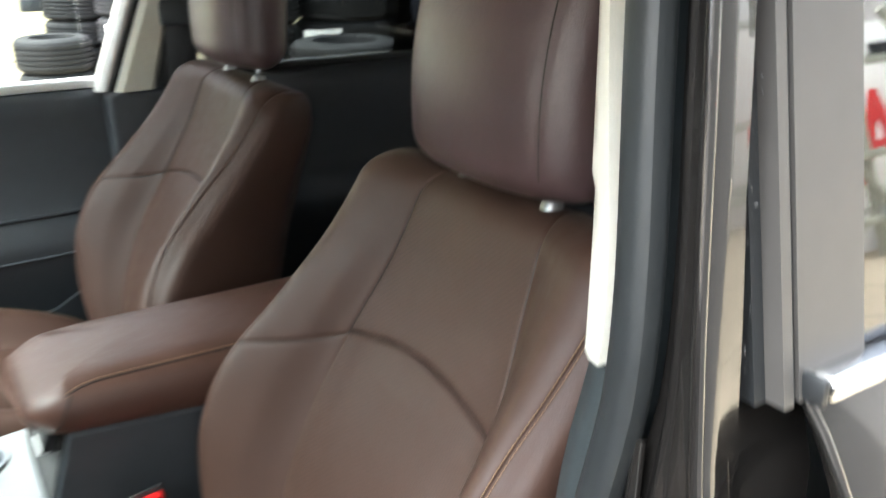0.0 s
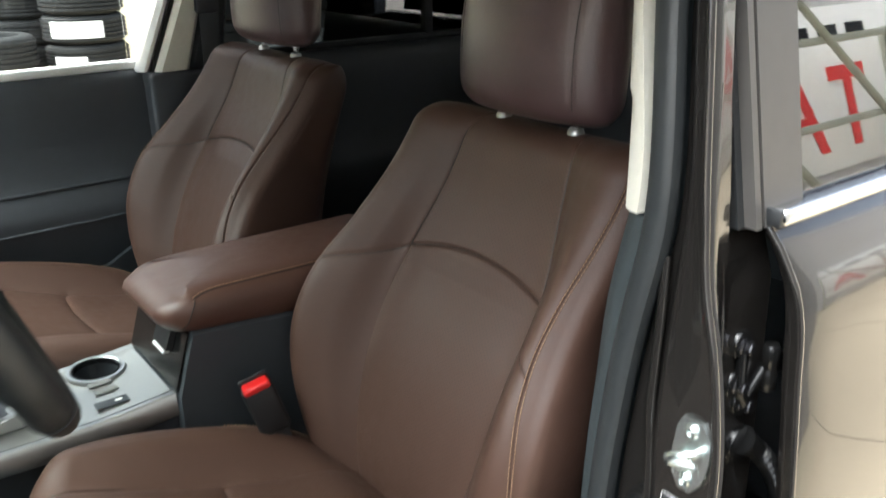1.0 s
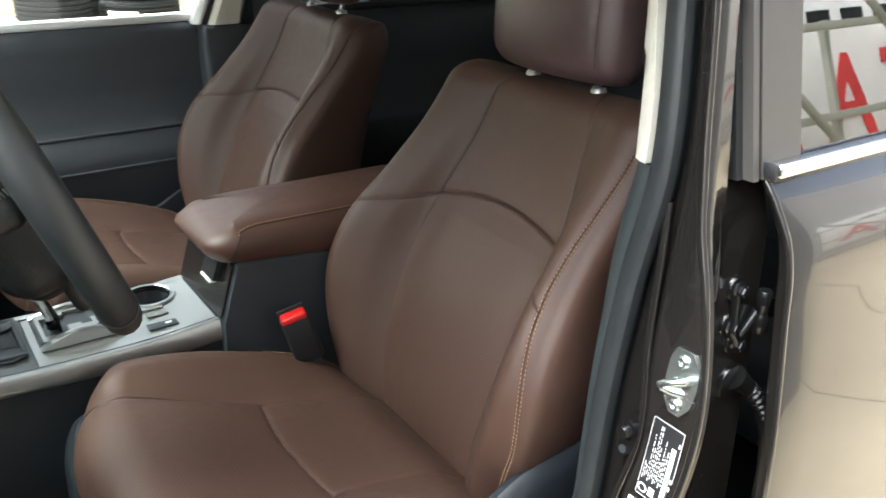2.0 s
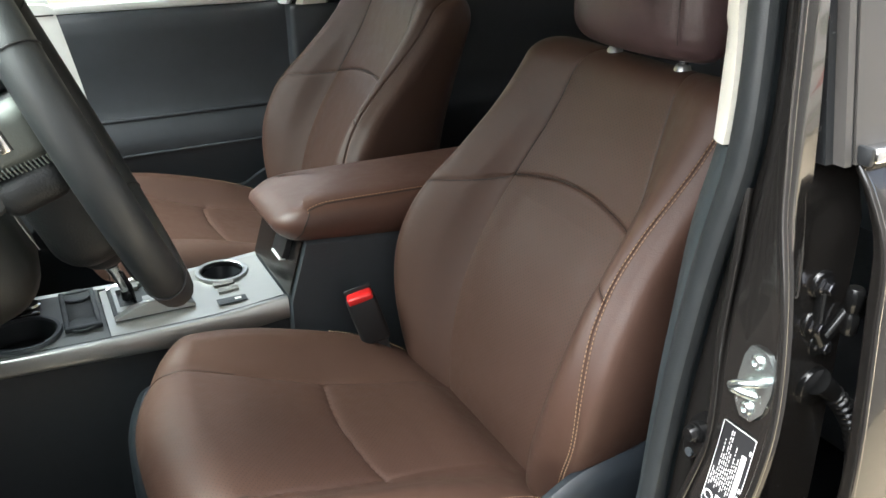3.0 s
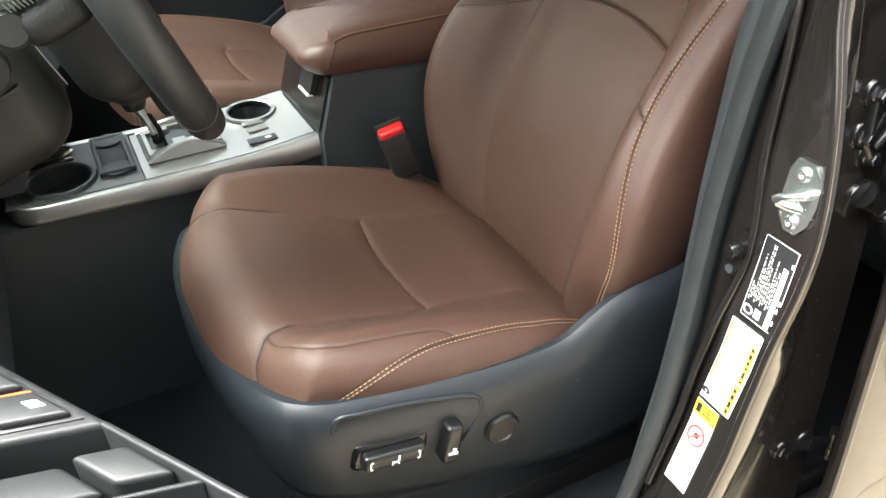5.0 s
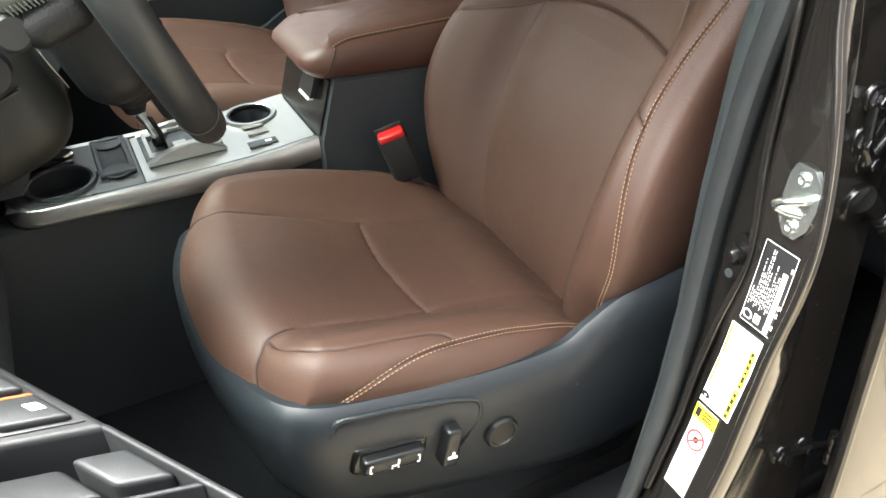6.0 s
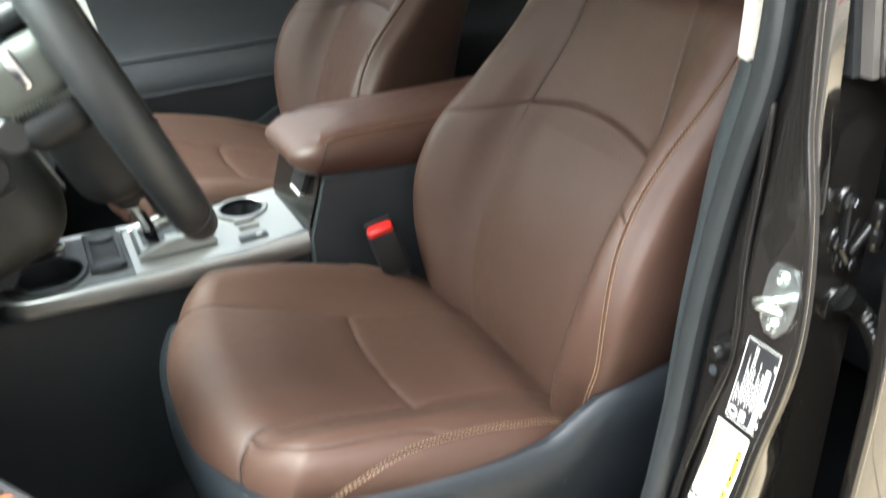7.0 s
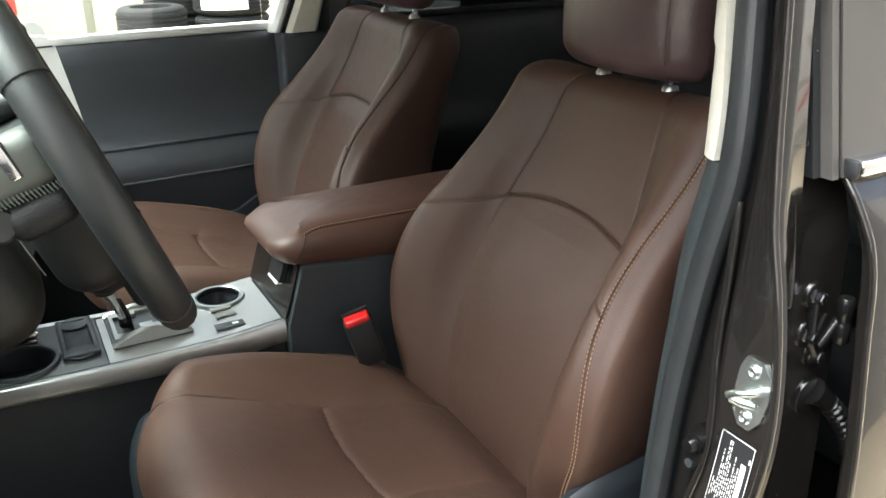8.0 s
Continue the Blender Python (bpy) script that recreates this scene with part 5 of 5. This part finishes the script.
for u0, u1, n0, n1, z in ((0.230, 0.270, 0.200, 0.2425, AZ - 0.012), (0.231, 0.272, 0.2465, 0.2705, AZ - 0.005)):
    part("pocket_pad", boxes(((u0, n0, AZ - 0.06), (u1, n1, z)), bevel=0.004, seg=4, m=ds), GREYPLASTIC, arm)
part("switch_plate", boxes(((0.10, 0.186, AZ - 0.002), (0.199, 0.2695, AZ + 0.0015)), bevel=0.0015, seg=2, m=ds), LABELBLACK, arm, "black switch surround")
for u0, u1 in ((0.112, 0.149), (0.160, 0.196)):
    for n0, n1 in ((0.203, 0.232), (0.236, 0.266)):
        k = part("window_switch", boxes(((u0, n0, AZ), (u1, n1, AZ + 0.007)), bevel=0.004, seg=4, m=ds), GREYPLASTIC, arm, "black rocker switch")
        part("switch_mark", boxes(((u0 + 0.013, n1 - 0.011, AZ + 0.0062), (u0 + 0.023, n1 - 0.0045, AZ + 0.0074)), bevel=0.0006, seg=2, m=ds), WHITE, k)
part("switch_light", boxes(((0.1525, 0.195, AZ + 0.001), (0.1555, 0.2665, AZ + 0.0035)), bevel=0.0005, m=ds), ORANGE, arm, "orange strip")

# ---- centre stack beside the wheel ----
stk = thing("centre_stack", "black centre stack with a silver edge trim whitened for glare", "dashboard")
part("stack_body", loft([[(-0.9, y, 1.05), (-0.66, y, 1.05), (-0.50, y, 1.33), (-0.525, y, 1.48), (-0.55, y, 1.485), (-0.9, y, 1.45)] for y in (0.305, 0.475)]), DARK, stk)
# the trim's near-white colour carries the window light that washes it out
for y0, y1 in ((0.296, 0.312), (0.468, 0.484)):
    part("edge_trim", loft([[(-0.4515, y, 1.262), (-0.461, y, 1.325), (-0.474, y, 1.41), (-0.489, y, 1.495), (-0.492, y, 1.503), (-0.499, y, 1.508), (-0.541, y, 1.511), (-0.544, y, 1.499), (-0.528, y, 1.490), (-0.512, y, 1.44), (-0.496, y, 1.37), (-0.482, y, 1.29)] for y in (y0, y1)]), BRIGHTSILVER, stk, "silver trim with window glare whitened into its colour")
part("trim_gap", boxes(((-0.540, 0.2945, 1.4945), (-0.492, 0.2962, 1.4965)), bevel=0.0003), LABELBLACK, stk)
part("screen", boxes(((-0.512, 0.32, 1.37), (-0.505, 0.46, 1.46)), bevel=0.002), GLOSSBLACK, stk, "dark glossy screen")
part("vent_bar", boxes(((-0.60, 0.298, 1.415), (-0.53, 0.304, 1.424)), bevel=0.002), CHROME, stk)

# ---- hardware and labels on the door pillar ----
strk = thing("door_striker", "zinc-plated door striker bolted to the dark pillar", "door striker")


def jamb_poly(pts, off, thick):
    """A plate with a given outline in (y, z) on the pillar's forward face."""
    bm = bmesh.new()
    lo = [bm.verts.new(on_jamb(y, z, off)) for y, z in pts]
    hi = [bm.verts.new(on_jamb(y, z, off + thick)) for y, z in pts]
    bm.faces.new(hi)
    bm.faces.new(lo[::-1])
    for k in range(len(pts)):
        j = (k + 1) % len(pts)
        bm.faces.new((lo[k], lo[j], hi[j], hi[k]))
    bmesh.ops.recalc_face_normals(bm, faces=bm.faces[:])
    return bm


plate = [(-0.404, 1.236), (-0.426, 1.236), (-0.438, 1.222), (-0.440, 1.20), (-0.437, 1.178), (-0.426, 1.163), (-0.412, 1.163), (-0.401, 1.176), (-0.398, 1.20), (-0.399, 1.224)]
part("striker_plate", jamb_poly(plate, 0.0012, 0.004), ZINC, strk)
x = jamb_x(1.2) - 0.004
part("striker_loop", tube([(x, -0.429, 1.208), (x - 0.009, -0.428, 1.209), (x - 0.016, -0.420, 1.207), (x - 0.018, -0.411, 1.203), (x - 0.017, -0.405, 1.198), (x - 0.014, -0.404, 1.193), (x - 0.008, -0.412, 1.190), (x, -0.424, 1.189)], [0.0050, 0.0048, 0.0044, 0.0042, 0.0044, 0.0048, 0.0052, 0.0052], 14), ZINC, strk)
for y, z in ((-0.416, 1.224), (-0.418, 1.174)):
    xx = jamb_x(z) - 0.005
    part("bolt", lathe([(0, 0.002), (0.0075, 0.002), (0.0078, -0.002), (0.006, -0.0042), (0.0035, -0.0044), (0.0033, -0.002), (0, -0.002)], (xx, y, z), "x", 20), ZINC, strk)

stop = thing("door_switch", "black rubber door switch on an oval plate", "door switch")
oval = [(-0.3675 + 0.0135 * math.cos(a) - 0.1 * 0.026 * math.sin(a), 1.110 + 0.029 * math.sin(a)) for a in (2 * math.pi * k / 24 for k in range(24))]
part("oval_plate", jamb_poly(oval, -0.003, 0.009), SHADEBLACK, stop)
part("plunger", lathe([(0, 0.0), (0.011, 0.0), (0.012, -0.006), (0.009, -0.007), (0.009, -0.013), (0.007, -0.016), (0, -0.0165)], (jamb_x(1.117) - 0.004, -0.369, 1.117), "x", 22), SHADEBLACK, stop)
part("screw", lathe([(0, 0), (0.005, 0), (0.005, -0.003), (0, -0.0036)], (jamb_x(1.09) - 0.005, -0.366, 1.090), "x", 14), BLACK, stop)


def printed(parent, name, mat, y0, y1, z0, z1, off, label=""):
    return part(name, jamb_plate(y0, y1, z0, z1, off, 0.0003, rows=4), mat, parent, label)


cert = thing("certification_label", "black label with white print bars stuck to the pillar", "label")
part("backing", jamb_plate(-0.394, -0.4395, 1.050, 1.148, 0.0010, lean=-0.003), LABELBLACK, cert)
for a in ((-0.3955, -0.4395, 1.1464, 1.1469), (-0.3955, -0.4365, 1.0509, 1.0514), (-0.3945, -0.3950, 1.052, 1.146), (-0.4376, -0.4381, 1.052, 1.146)):
    printed(cert, "border", WHITE, *a, 0.0017)
printed(cert, "print_block", WHITE, -0.4265, -0.4325, 1.053, 1.124, 0.0018, "plain white bar")
random.seed(5)
for k in range(11):
    y = -0.3975 - 0.0026 * k
    z = 1.071 + 0.003 * (k % 3)
    top = (1.094, 1.090, 1.128, 1.112, 1.141, 1.141, 1.118, 1.100, 1.128, 1.110, 1.118)[k]
    while z < top:
        n = random.uniform(0.002, 0.007)
        printed(cert, "print_bar", WHITE, y, y - 0.0008, z, min(z + n, top), 0.0018)
        z += n + 0.0022
for z in (1.060, 1.075, 1.084, 1.128):
    printed(cert, "print_bar", WHITE, -0.4342, -0.4362, z, z + 0.005, 0.0018)
part("round_mark", lathe([(0.0045, 0), (0.0065, 0), (0.0065, -0.0004), (0.0045, -0.0004), (0.0045, 0)], (jamb_x(1.060) - 0.0022, -0.4025, 1.0605), "x", 24), WHITE, cert)
printed(cert, "print_bar", WHITE, -0.411, -0.419, 1.056, 1.066, 0.0018)

tyl = thing("tyre_label", "white label with yellow print strips and a small tyre mark", "label")
part("backing", jamb_plate(-0.3865, -0.4320, 0.936, 1.0415, 0.0010, lean=-0.0012), WHITE, tyl)
for y0, y1, z0, z1 in ((-0.3885, -0.3915, 1.000, 1.038), (-0.3880, -0.3910, 0.962, 0.995), (-0.4235, -0.4305, 0.978, 1.026), (-0.4225, -0.4300, 0.938, 0.976)):
    y = printed(tyl, "print_strip", YELLOW, y0, y1, z0, z1, 0.0017, "yellow strip")
    z = z0 + 0.002
    while z < z1 - 0.004:
        n = random.uniform(0.003, 0.008)
        w = (y0 - y1)
        printed(tyl, "print_bar", LABELBLACK, y0 - w * 0.2, y0 - w * 0.75, z, min(z + n, z1 - 0.001), 0.0021)
        z += n + 0.003
part("tyre_mark", lathe([(0.0018, 0), (0.0058, 0), (0.0058, -0.0004), (0.0018, -0.0004), (0.0018, 0)], (jamb_x(0.9455) - 0.0022, -0.3925, 0.9460), "x", 24), LABELBLACK, tyl)

warn = thing("warning_label", "white warning label with a yellow header and a red ban circle", "label")
part("backing", jamb_plate(-0.3915, -0.4255, 0.826, 0.9315, 0.0010, lean=0.005), WHITE, warn)
part("header", jamb_plate(-0.3870, -0.4215, 0.9135, 0.9315, 0.0017, 0.0003, lean=0.0006, rows=4), YELLOW, warn, "yellow header")
for y0, y1, z0, z1 in ((-0.3895, -0.3965, 0.917, 0.928), (-0.400, -0.4145, 0.9265, 0.9285), (-0.400, -0.4145, 0.9225, 0.9245), (-0.400, -0.4145, 0.9185, 0.9205), (-0.416, -0.4205, 0.915, 0.917)):
    printed(warn, "print_bar", LABELBLACK, y0, y1, z0, z1, 0.0021)
cx, cyy, cz = jamb_x(0.892) - 0.0018, -0.4055, 0.892
part("ban_ring", lathe([(0.0105, 0), (0.0133, 0), (0.0133, -0.0005), (0.0105, -0.0005), (0.0105, 0)], (cx - 0.001, cyy, cz), "x", 32, m=pose(0, 0, 0, 0, 20, 0).to_3x3()), REDPRINT, warn, "red ring")
bm = bmesh.new()
box(bm, (-0.0004, -0.0115, -0.0012), (0.0003, 0.0115, 0.0012), 0, m=Matrix.Translation((cx - 0.0012, cyy, cz)) @ pose(0, 0, 0, 0, 20, 0) @ pose(0, 0, 0, -42, 0, 0))
part("ban_bar", bm, REDPRINT, warn)
part("mark", lathe([(0, 0), (0.0042, 0), (0.0042, -0.0004), (0, -0.0004)], (cx - 0.0004, cyy, cz), "x", 12, m=pose(0, 0, 0, 0, 20, 0).to_3x3()), LABELBLACK, warn)

# rear door hinges, harness boot and stamped rib on the pillar's side
def hinge(bolts, leaf, knuckle):
    """A painted hinge: a round pad under each bolt, webs between them, a knuckle and the leaf that runs to the door."""
    y = wall_out(sum(b[1] for b in bolts) / len(bolts))
    web = bmesh.new()
    for bx, bz in bolts:
        lathe([(0, 0.006), (0.0165, 0.006), (0.0165, -0.001), (0.0150, -0.0030), (0.0120, -0.0038), (0, -0.0038)], (bx, y, bz), "y", 24, web)
    x, z = knuckle
    for (ax, az), (bx, bz) in zip(bolts, bolts[1:] + (knuckle,)):
        tube([(ax, y - 0.001, az), ((ax + bx) / 2, y - 0.004, (az + bz) / 2), (bx, y - 0.006, bz)], [0.0075, 0.0065, 0.0075], 12, web)
    h = part("door_hinge", web, SHADEBLACK, PILLAR, "glossy black painted steel hinge, shade deepened into its black, with hex bolts")
    part("knuckle", lathe([(0, -0.027), (0.0075, -0.027), (0.0095, -0.024), (0.0095, -0.004), (0.0080, -0.002), (0.0080, 0.002), (0.0095, 0.004), (0.0095, 0.024), (0.0075, 0.027), (0, 0.027)], (x, y - 0.011, z), "z", 20), SHADEBLACK, h)
    part("door_leaf", boxes(((x, y - 0.016, z - 0.012), (leaf, y - 0.008, z + 0.012)), bevel=0.0035, seg=3), SHADEBLACK, h)
    for bx, bz in bolts:
        part("hex_bolt", lathe([(0, 0.0), (0.0115, 0.0), (0.0115, -0.0022), (0.0095, -0.0034), (0.0074, -0.0038), (0.0074, -0.0095), (0.0062, -0.0110), (0.0038, -0.0110), (0.0032, -0.008), (0, -0.008)], (bx, y - 0.0035, bz), "y", 6), BOLTSTEEL, h, "glossy bolt")


hinge(((0.146, 1.275), (0.142, 1.230), (0.157, 1.203)), 0.235, (0.186, 1.240))
hinge(((0.138, 0.777), (0.176, 0.775)), 0.262, (0.222, 0.755))
pts, rad = [], []
for k in range(220):
    q = k / 219
    pts.append((0.158 + 0.072 * q + 0.012 * math.sin(q * 3), -0.402 - 0.020 * math.sin(q * math.pi * 0.6), 1.160 - 0.085 * q - 0.06 * q * q))
    rad.append(0.0105 + 0.0020 * math.sin(q * 100) if q > 0.2 else 0.0165 - 0.03 * q)
boot = part("harness_boot", tube(pts, rad, 18), SHADEBLACK, PILLAR, "corrugated black rubber boot")
part("boot_flange", lathe([(0, 0.004), (0.0235, 0.004), (0.0245, -0.001), (0.0225, -0.005), (0.0185, -0.0065), (0, -0.0065)], (0.159, -0.396, 1.150), "y", 28), SHADEBLACK, boot)
pts = [(0.083, 1.56), (0.072, 1.46), (0.072, 1.38), (0.081, 1.32), (0.090, 1.288), (0.0965, 1.284), (0.0985, 1.292), (0.096, 1.33), (0.088, 1.39), (0.086, 1.43)]
part("stamped_rib", tube([(xx + 0.010, wall_out(zz) - 0.0015, zz - 0.014) for xx, zz in pts], 0.0042, 10), PAINT, PILLAR)

def rib_y(z):
    return float(curve_at(z, [0.8, 0.90, 0.968, 1.015, 1.11, 1.23, 1.315, 1.38], [-0.376, -0.371, -0.367, -0.369, -0.380, -0.362, -0.356, -0.350]))


def bead(zs, yf, r, dx):
    part("crease_bead", tube([(jamb_x(z) + dx, yf(z), z) for z in zs], r, 12), PAINT, PILLAR)


bead(np.linspace(0.80, 1.38, 40), rib_y, 0.0048, -0.0012)
bead(np.linspace(0.80, 1.68, 60), lambda z: edge_out(z) + 0.001, 0.0045, 0.0)

# water drops left on the paint
random.seed(11)
drops = bmesh.new()


def drop(x, y, z, r):
    bmesh.ops.create_icosphere(drops, subdivisions=1, radius=r, matrix=Matrix.Translation((x, y, z)) @ Matrix.Diagonal((1, 0.6, 1.2, 1)))


for k in range(70):
    z = random.uniform(1.42, 1.66)
    drop(random.uniform(0.098, 0.128), edge_out(z) + 0.004 + random.uniform(-0.001, 0.001), z, random.uniform(0.0004, 0.0008))
for k in range(26):
    z = random.uniform(1.41, 1.62)
    drop(random.uniform(0.094, 0.110), edge_out(z) + 0.002, z, random.uniform(0.0005, 0.0009))
for k in range(18):
    z = random.uniform(0.72, 1.05)
    drop(random.uniform(0.125, 0.19), wall_out(z) - 0.0005, z, random.uniform(0.0005, 0.0009))
tagged(part("water_drops", drops, CLEARDROP, None), "scattered water drops on the dark paint", "water drops", kind="stuff")

# ---- the yard beyond the passenger window ----
def tyre(centre, dia, h, group, label, m=None):
    t = thing("tyre", label, "tyre", group, centre)
    r = dia / 2
    prof = [(r * 0.58, h * 0.10), (r * 0.60, h * 0.02), (r * 0.80, 0.0), (r * 0.93, h * 0.05), (r * 0.975, h * 0.12)]
    for k in range(5):
        a, b = 0.15 + k * 0.145, 0.15 + k * 0.145 + 0.105
        prof += [(r * 0.975, h * a), (r, h * (a + 0.008)), (r, h * (b - 0.008)), (r * 0.975, h * b)]
    prof += [(r * 0.975, h * 0.88), (r * 0.93, h * 0.95), (r * 0.80, h), (r * 0.60, h * 0.98), (r * 0.58, h * 0.90)]
    bm = loft([[(rr * math.cos(a), rr * math.sin(a), z) for a in (2 * math.pi * i / 48 for i in range(48))] for rr, z in prof + prof[:1]], True, False)
    bmesh.ops.remove_doubles(bm, verts=bm.verts[:], dist=1e-5)
    part("carcass", bm, TYRE, t)
    blocks = bmesh.new()
    for k in range(5):
        for i in range(40):
            a = 2 * math.pi * (i + 0.5 * (k % 2)) / 40
            z = h * (0.158 + k * 0.145)
            box(blocks, (r - 0.004, -0.018, z), (r + 0.005, 0.018, z + h * 0.085), 0, m=pose(0, 0, 0, 0, 0, math.degrees(a)))
    tagged(part("tread", blocks, TYRE, t), kind="stuff")
    return t


def sticker(x0, x1, z0, z1, cx, cy, r):
    """A paper label that hugs a tread."""
    a0, a1 = math.asin((x0 - cx) / r), math.asin((x1 - cx) / r)
    loops = []
    for k in range(9):
        a = a0 + (a1 - a0) * k / 8
        loops.append([(cx + (r + q) * math.sin(a), cy - (r + q) * math.cos(a), z) for q, z in ((0.007, z0), (0.007, z1), (0.009, z1), (0.009, z0))])
    s = tagged(part("tyre_sticker", loft(loops), WHITE), "white paper sticker on a tyre tread", "sticker", "tyre stickers")
    return s


PILE = "stacked tyres"
for n in range(2):
    tyre((1.0, 8.37, 0.395 - 0.335 * n), 0.70, 0.33, PILE, "used black tyre lying flat in the yard")
for n in range(6):
    tyre((1.42, 9.05, 0.02 + 0.265 * n), 0.74, 0.262, PILE, "black tyre in a tall stack")
for n in range(6):
    tyre((1.86, 8.45, 0.02 + 0.285 * n), 0.80, 0.282, PILE, "black all-terrain tyre with deep tread in a stack")
sticker(1.50, 1.93, 0.66, 0.82, 1.86, 8.45, 0.40)
sticker(1.50, 1.74, 0.36, 0.48, 1.86, 8.45, 0.40)
for n in range(4):
    tyre((2.25, 4.5, 0.0 + 0.25 * n), 0.72, 0.248, PILE, "black tyre in a stack near the rear window")
for k in range(4):
    for n in range(7):
        tyre((2.0 + 0.76 * k, 5.6, 0.0 + 0.255 * n), 0.74, 0.252, PILE, "black tyre in a row of tall stacks")
for x in (2.30, 3.35):
    sticker(x, x + 0.28, 0.88, 0.98, x + 0.2, 5.6, 0.37)

structure("wall_far", boxes(((-14, 12.2, 0.0), (14, 12.45, 5.5)), bevel=0.01), CREAM, "cream painted yard wall in bright light", "wall", False)
fence = thing("mesh_fence", "welded wire mesh fence on galvanised steel posts", "fence")
for x in (-3.55, -1.5, 0.55, 2.6, 4.65):
    part("fence_post", boxes(((x - 0.05, 9.8, 0.0), (x + 0.05, 9.9, 2.6)), bevel=0.008), GALV, fence)
wires = bmesh.new()
for k in range(90):
    x = -4.0 + 0.1 * k
    box(wires, (x - 0.0025, 9.79, 0.05), (x + 0.0025, 9.795, 2.55))
for k in range(18):
    z = 0.05 + 0.147 * k
    box(wires, (-4.0, 9.784, z - 0.0025), (5.0, 9.789, z + 0.0025))
tagged(part("wire_mesh", wires, GALV, fence, smooth=False), kind="stuff")
meter = thing("wall_box", "small dark box fixed to the yard fence", "box")
part("case", boxes(((0.92, 9.6, 0.86), (1.14, 9.78, 1.02)), bevel=0.01), DARK, meter)

truck = thing("pickup_truck", "silver-grey pickup truck with red tail light parked in the yard", "truck")
part("bed_side", boxes(((-2.6, 8.5, 0.55), (-0.30, 10.0, 1.35)), bevel=0.06, seg=4), TRUCKWHITE, truck)
part("tail_light", boxes(((-0.37, 8.42, 0.70), (-0.24, 8.56, 1.22)), bevel=0.02, seg=3), RED, truck, "red tail light")
part("bumper", boxes(((-0.5, 8.46, 0.56), (-0.17, 9.9, 0.68)), bevel=0.03, seg=3), GALV, truck)
part("cab", boxes(((-4.4, 8.5, 0.55), (-2.62, 10.0, 1.95)), bevel=0.15, seg=4), TRUCKWHITE, truck)
for x in (-1.2, -3.9):
    part("truck_wheel", lathe([(0, -0.1), (0.34, -0.11), (0.37, -0.07), (0.37, 0.07), (0.34, 0.11), (0, 0.1)], (x, 8.62, 0.37), "y", 30), TYRE, truck)

# ---- behind the camera: a pale wall with a banner and a steel gate ----
structure("wall_near", boxes(((-16, -6.6, 0.0), (24, -6.4, 6.2)), bevel=0.02), WALLGREY, "pale grey panelled wall across the yard", "wall", False)
# added out of view: a slab that blocks low light from the driver's side
structure("shade_wall", boxes(((-1.6, -2.6, 0.0), (2.2, -2.4, 4.6)), bevel=0.02), WALLDARK, "unseen plain grey wall added to shade the parked car's side", "wall", False)
ban = thing("banner", "white banner with large red lettering on the wall", "banner")
part("cloth", boxes(((7.0, -6.39, 0.55), (14.5, -6.36, 2.85)), bevel=0.01), BANNER, ban)
for ch, x in (("T", 11.85), ("A", 10.55), ("A", 8.85)):
    cu = bpy.data.curves.new("letter", "FONT")
    cu.body, cu.size, cu.extrude, cu.offset = ch, 1.62, 0.006, 0.03
    cu.materials.append(REDPRINT)
    ob = new("letter", cu)
    ob.parent = ban
    ob.matrix_local = pose(x, -6.345, 0.86, 90, 0, 180)
for k in range(5):
    part("print_bar", boxes(((8.6 + k * 0.75, -6.355, 2.40), (9.1 + k * 0.75, -6.345, 2.58)), bevel=0), LABELBLACK, ban)
gate = thing("steel_gate", "pale green-grey steel bar gate with diagonal braces", "gate")
for z in (0.45, 1.22, 2.32):
    part("rail", boxes(((6.5, -6.0, z - 0.05), (15.0, -5.92, z + 0.05)), bevel=0.01), GALV, gate)
for x in (6.5, 9.2, 12.0, 14.9):
    part("post", boxes(((x - 0.05, -6.1, 0.0), (x + 0.05, -6.01, 2.4)), bevel=0.01), GALV, gate)
for x in (6.9, 9.7):
    part("brace", tube([(x + 2.5, -5.9, 0.45), (x, -5.9, 2.9)], 0.055, 8), GALV, gate)
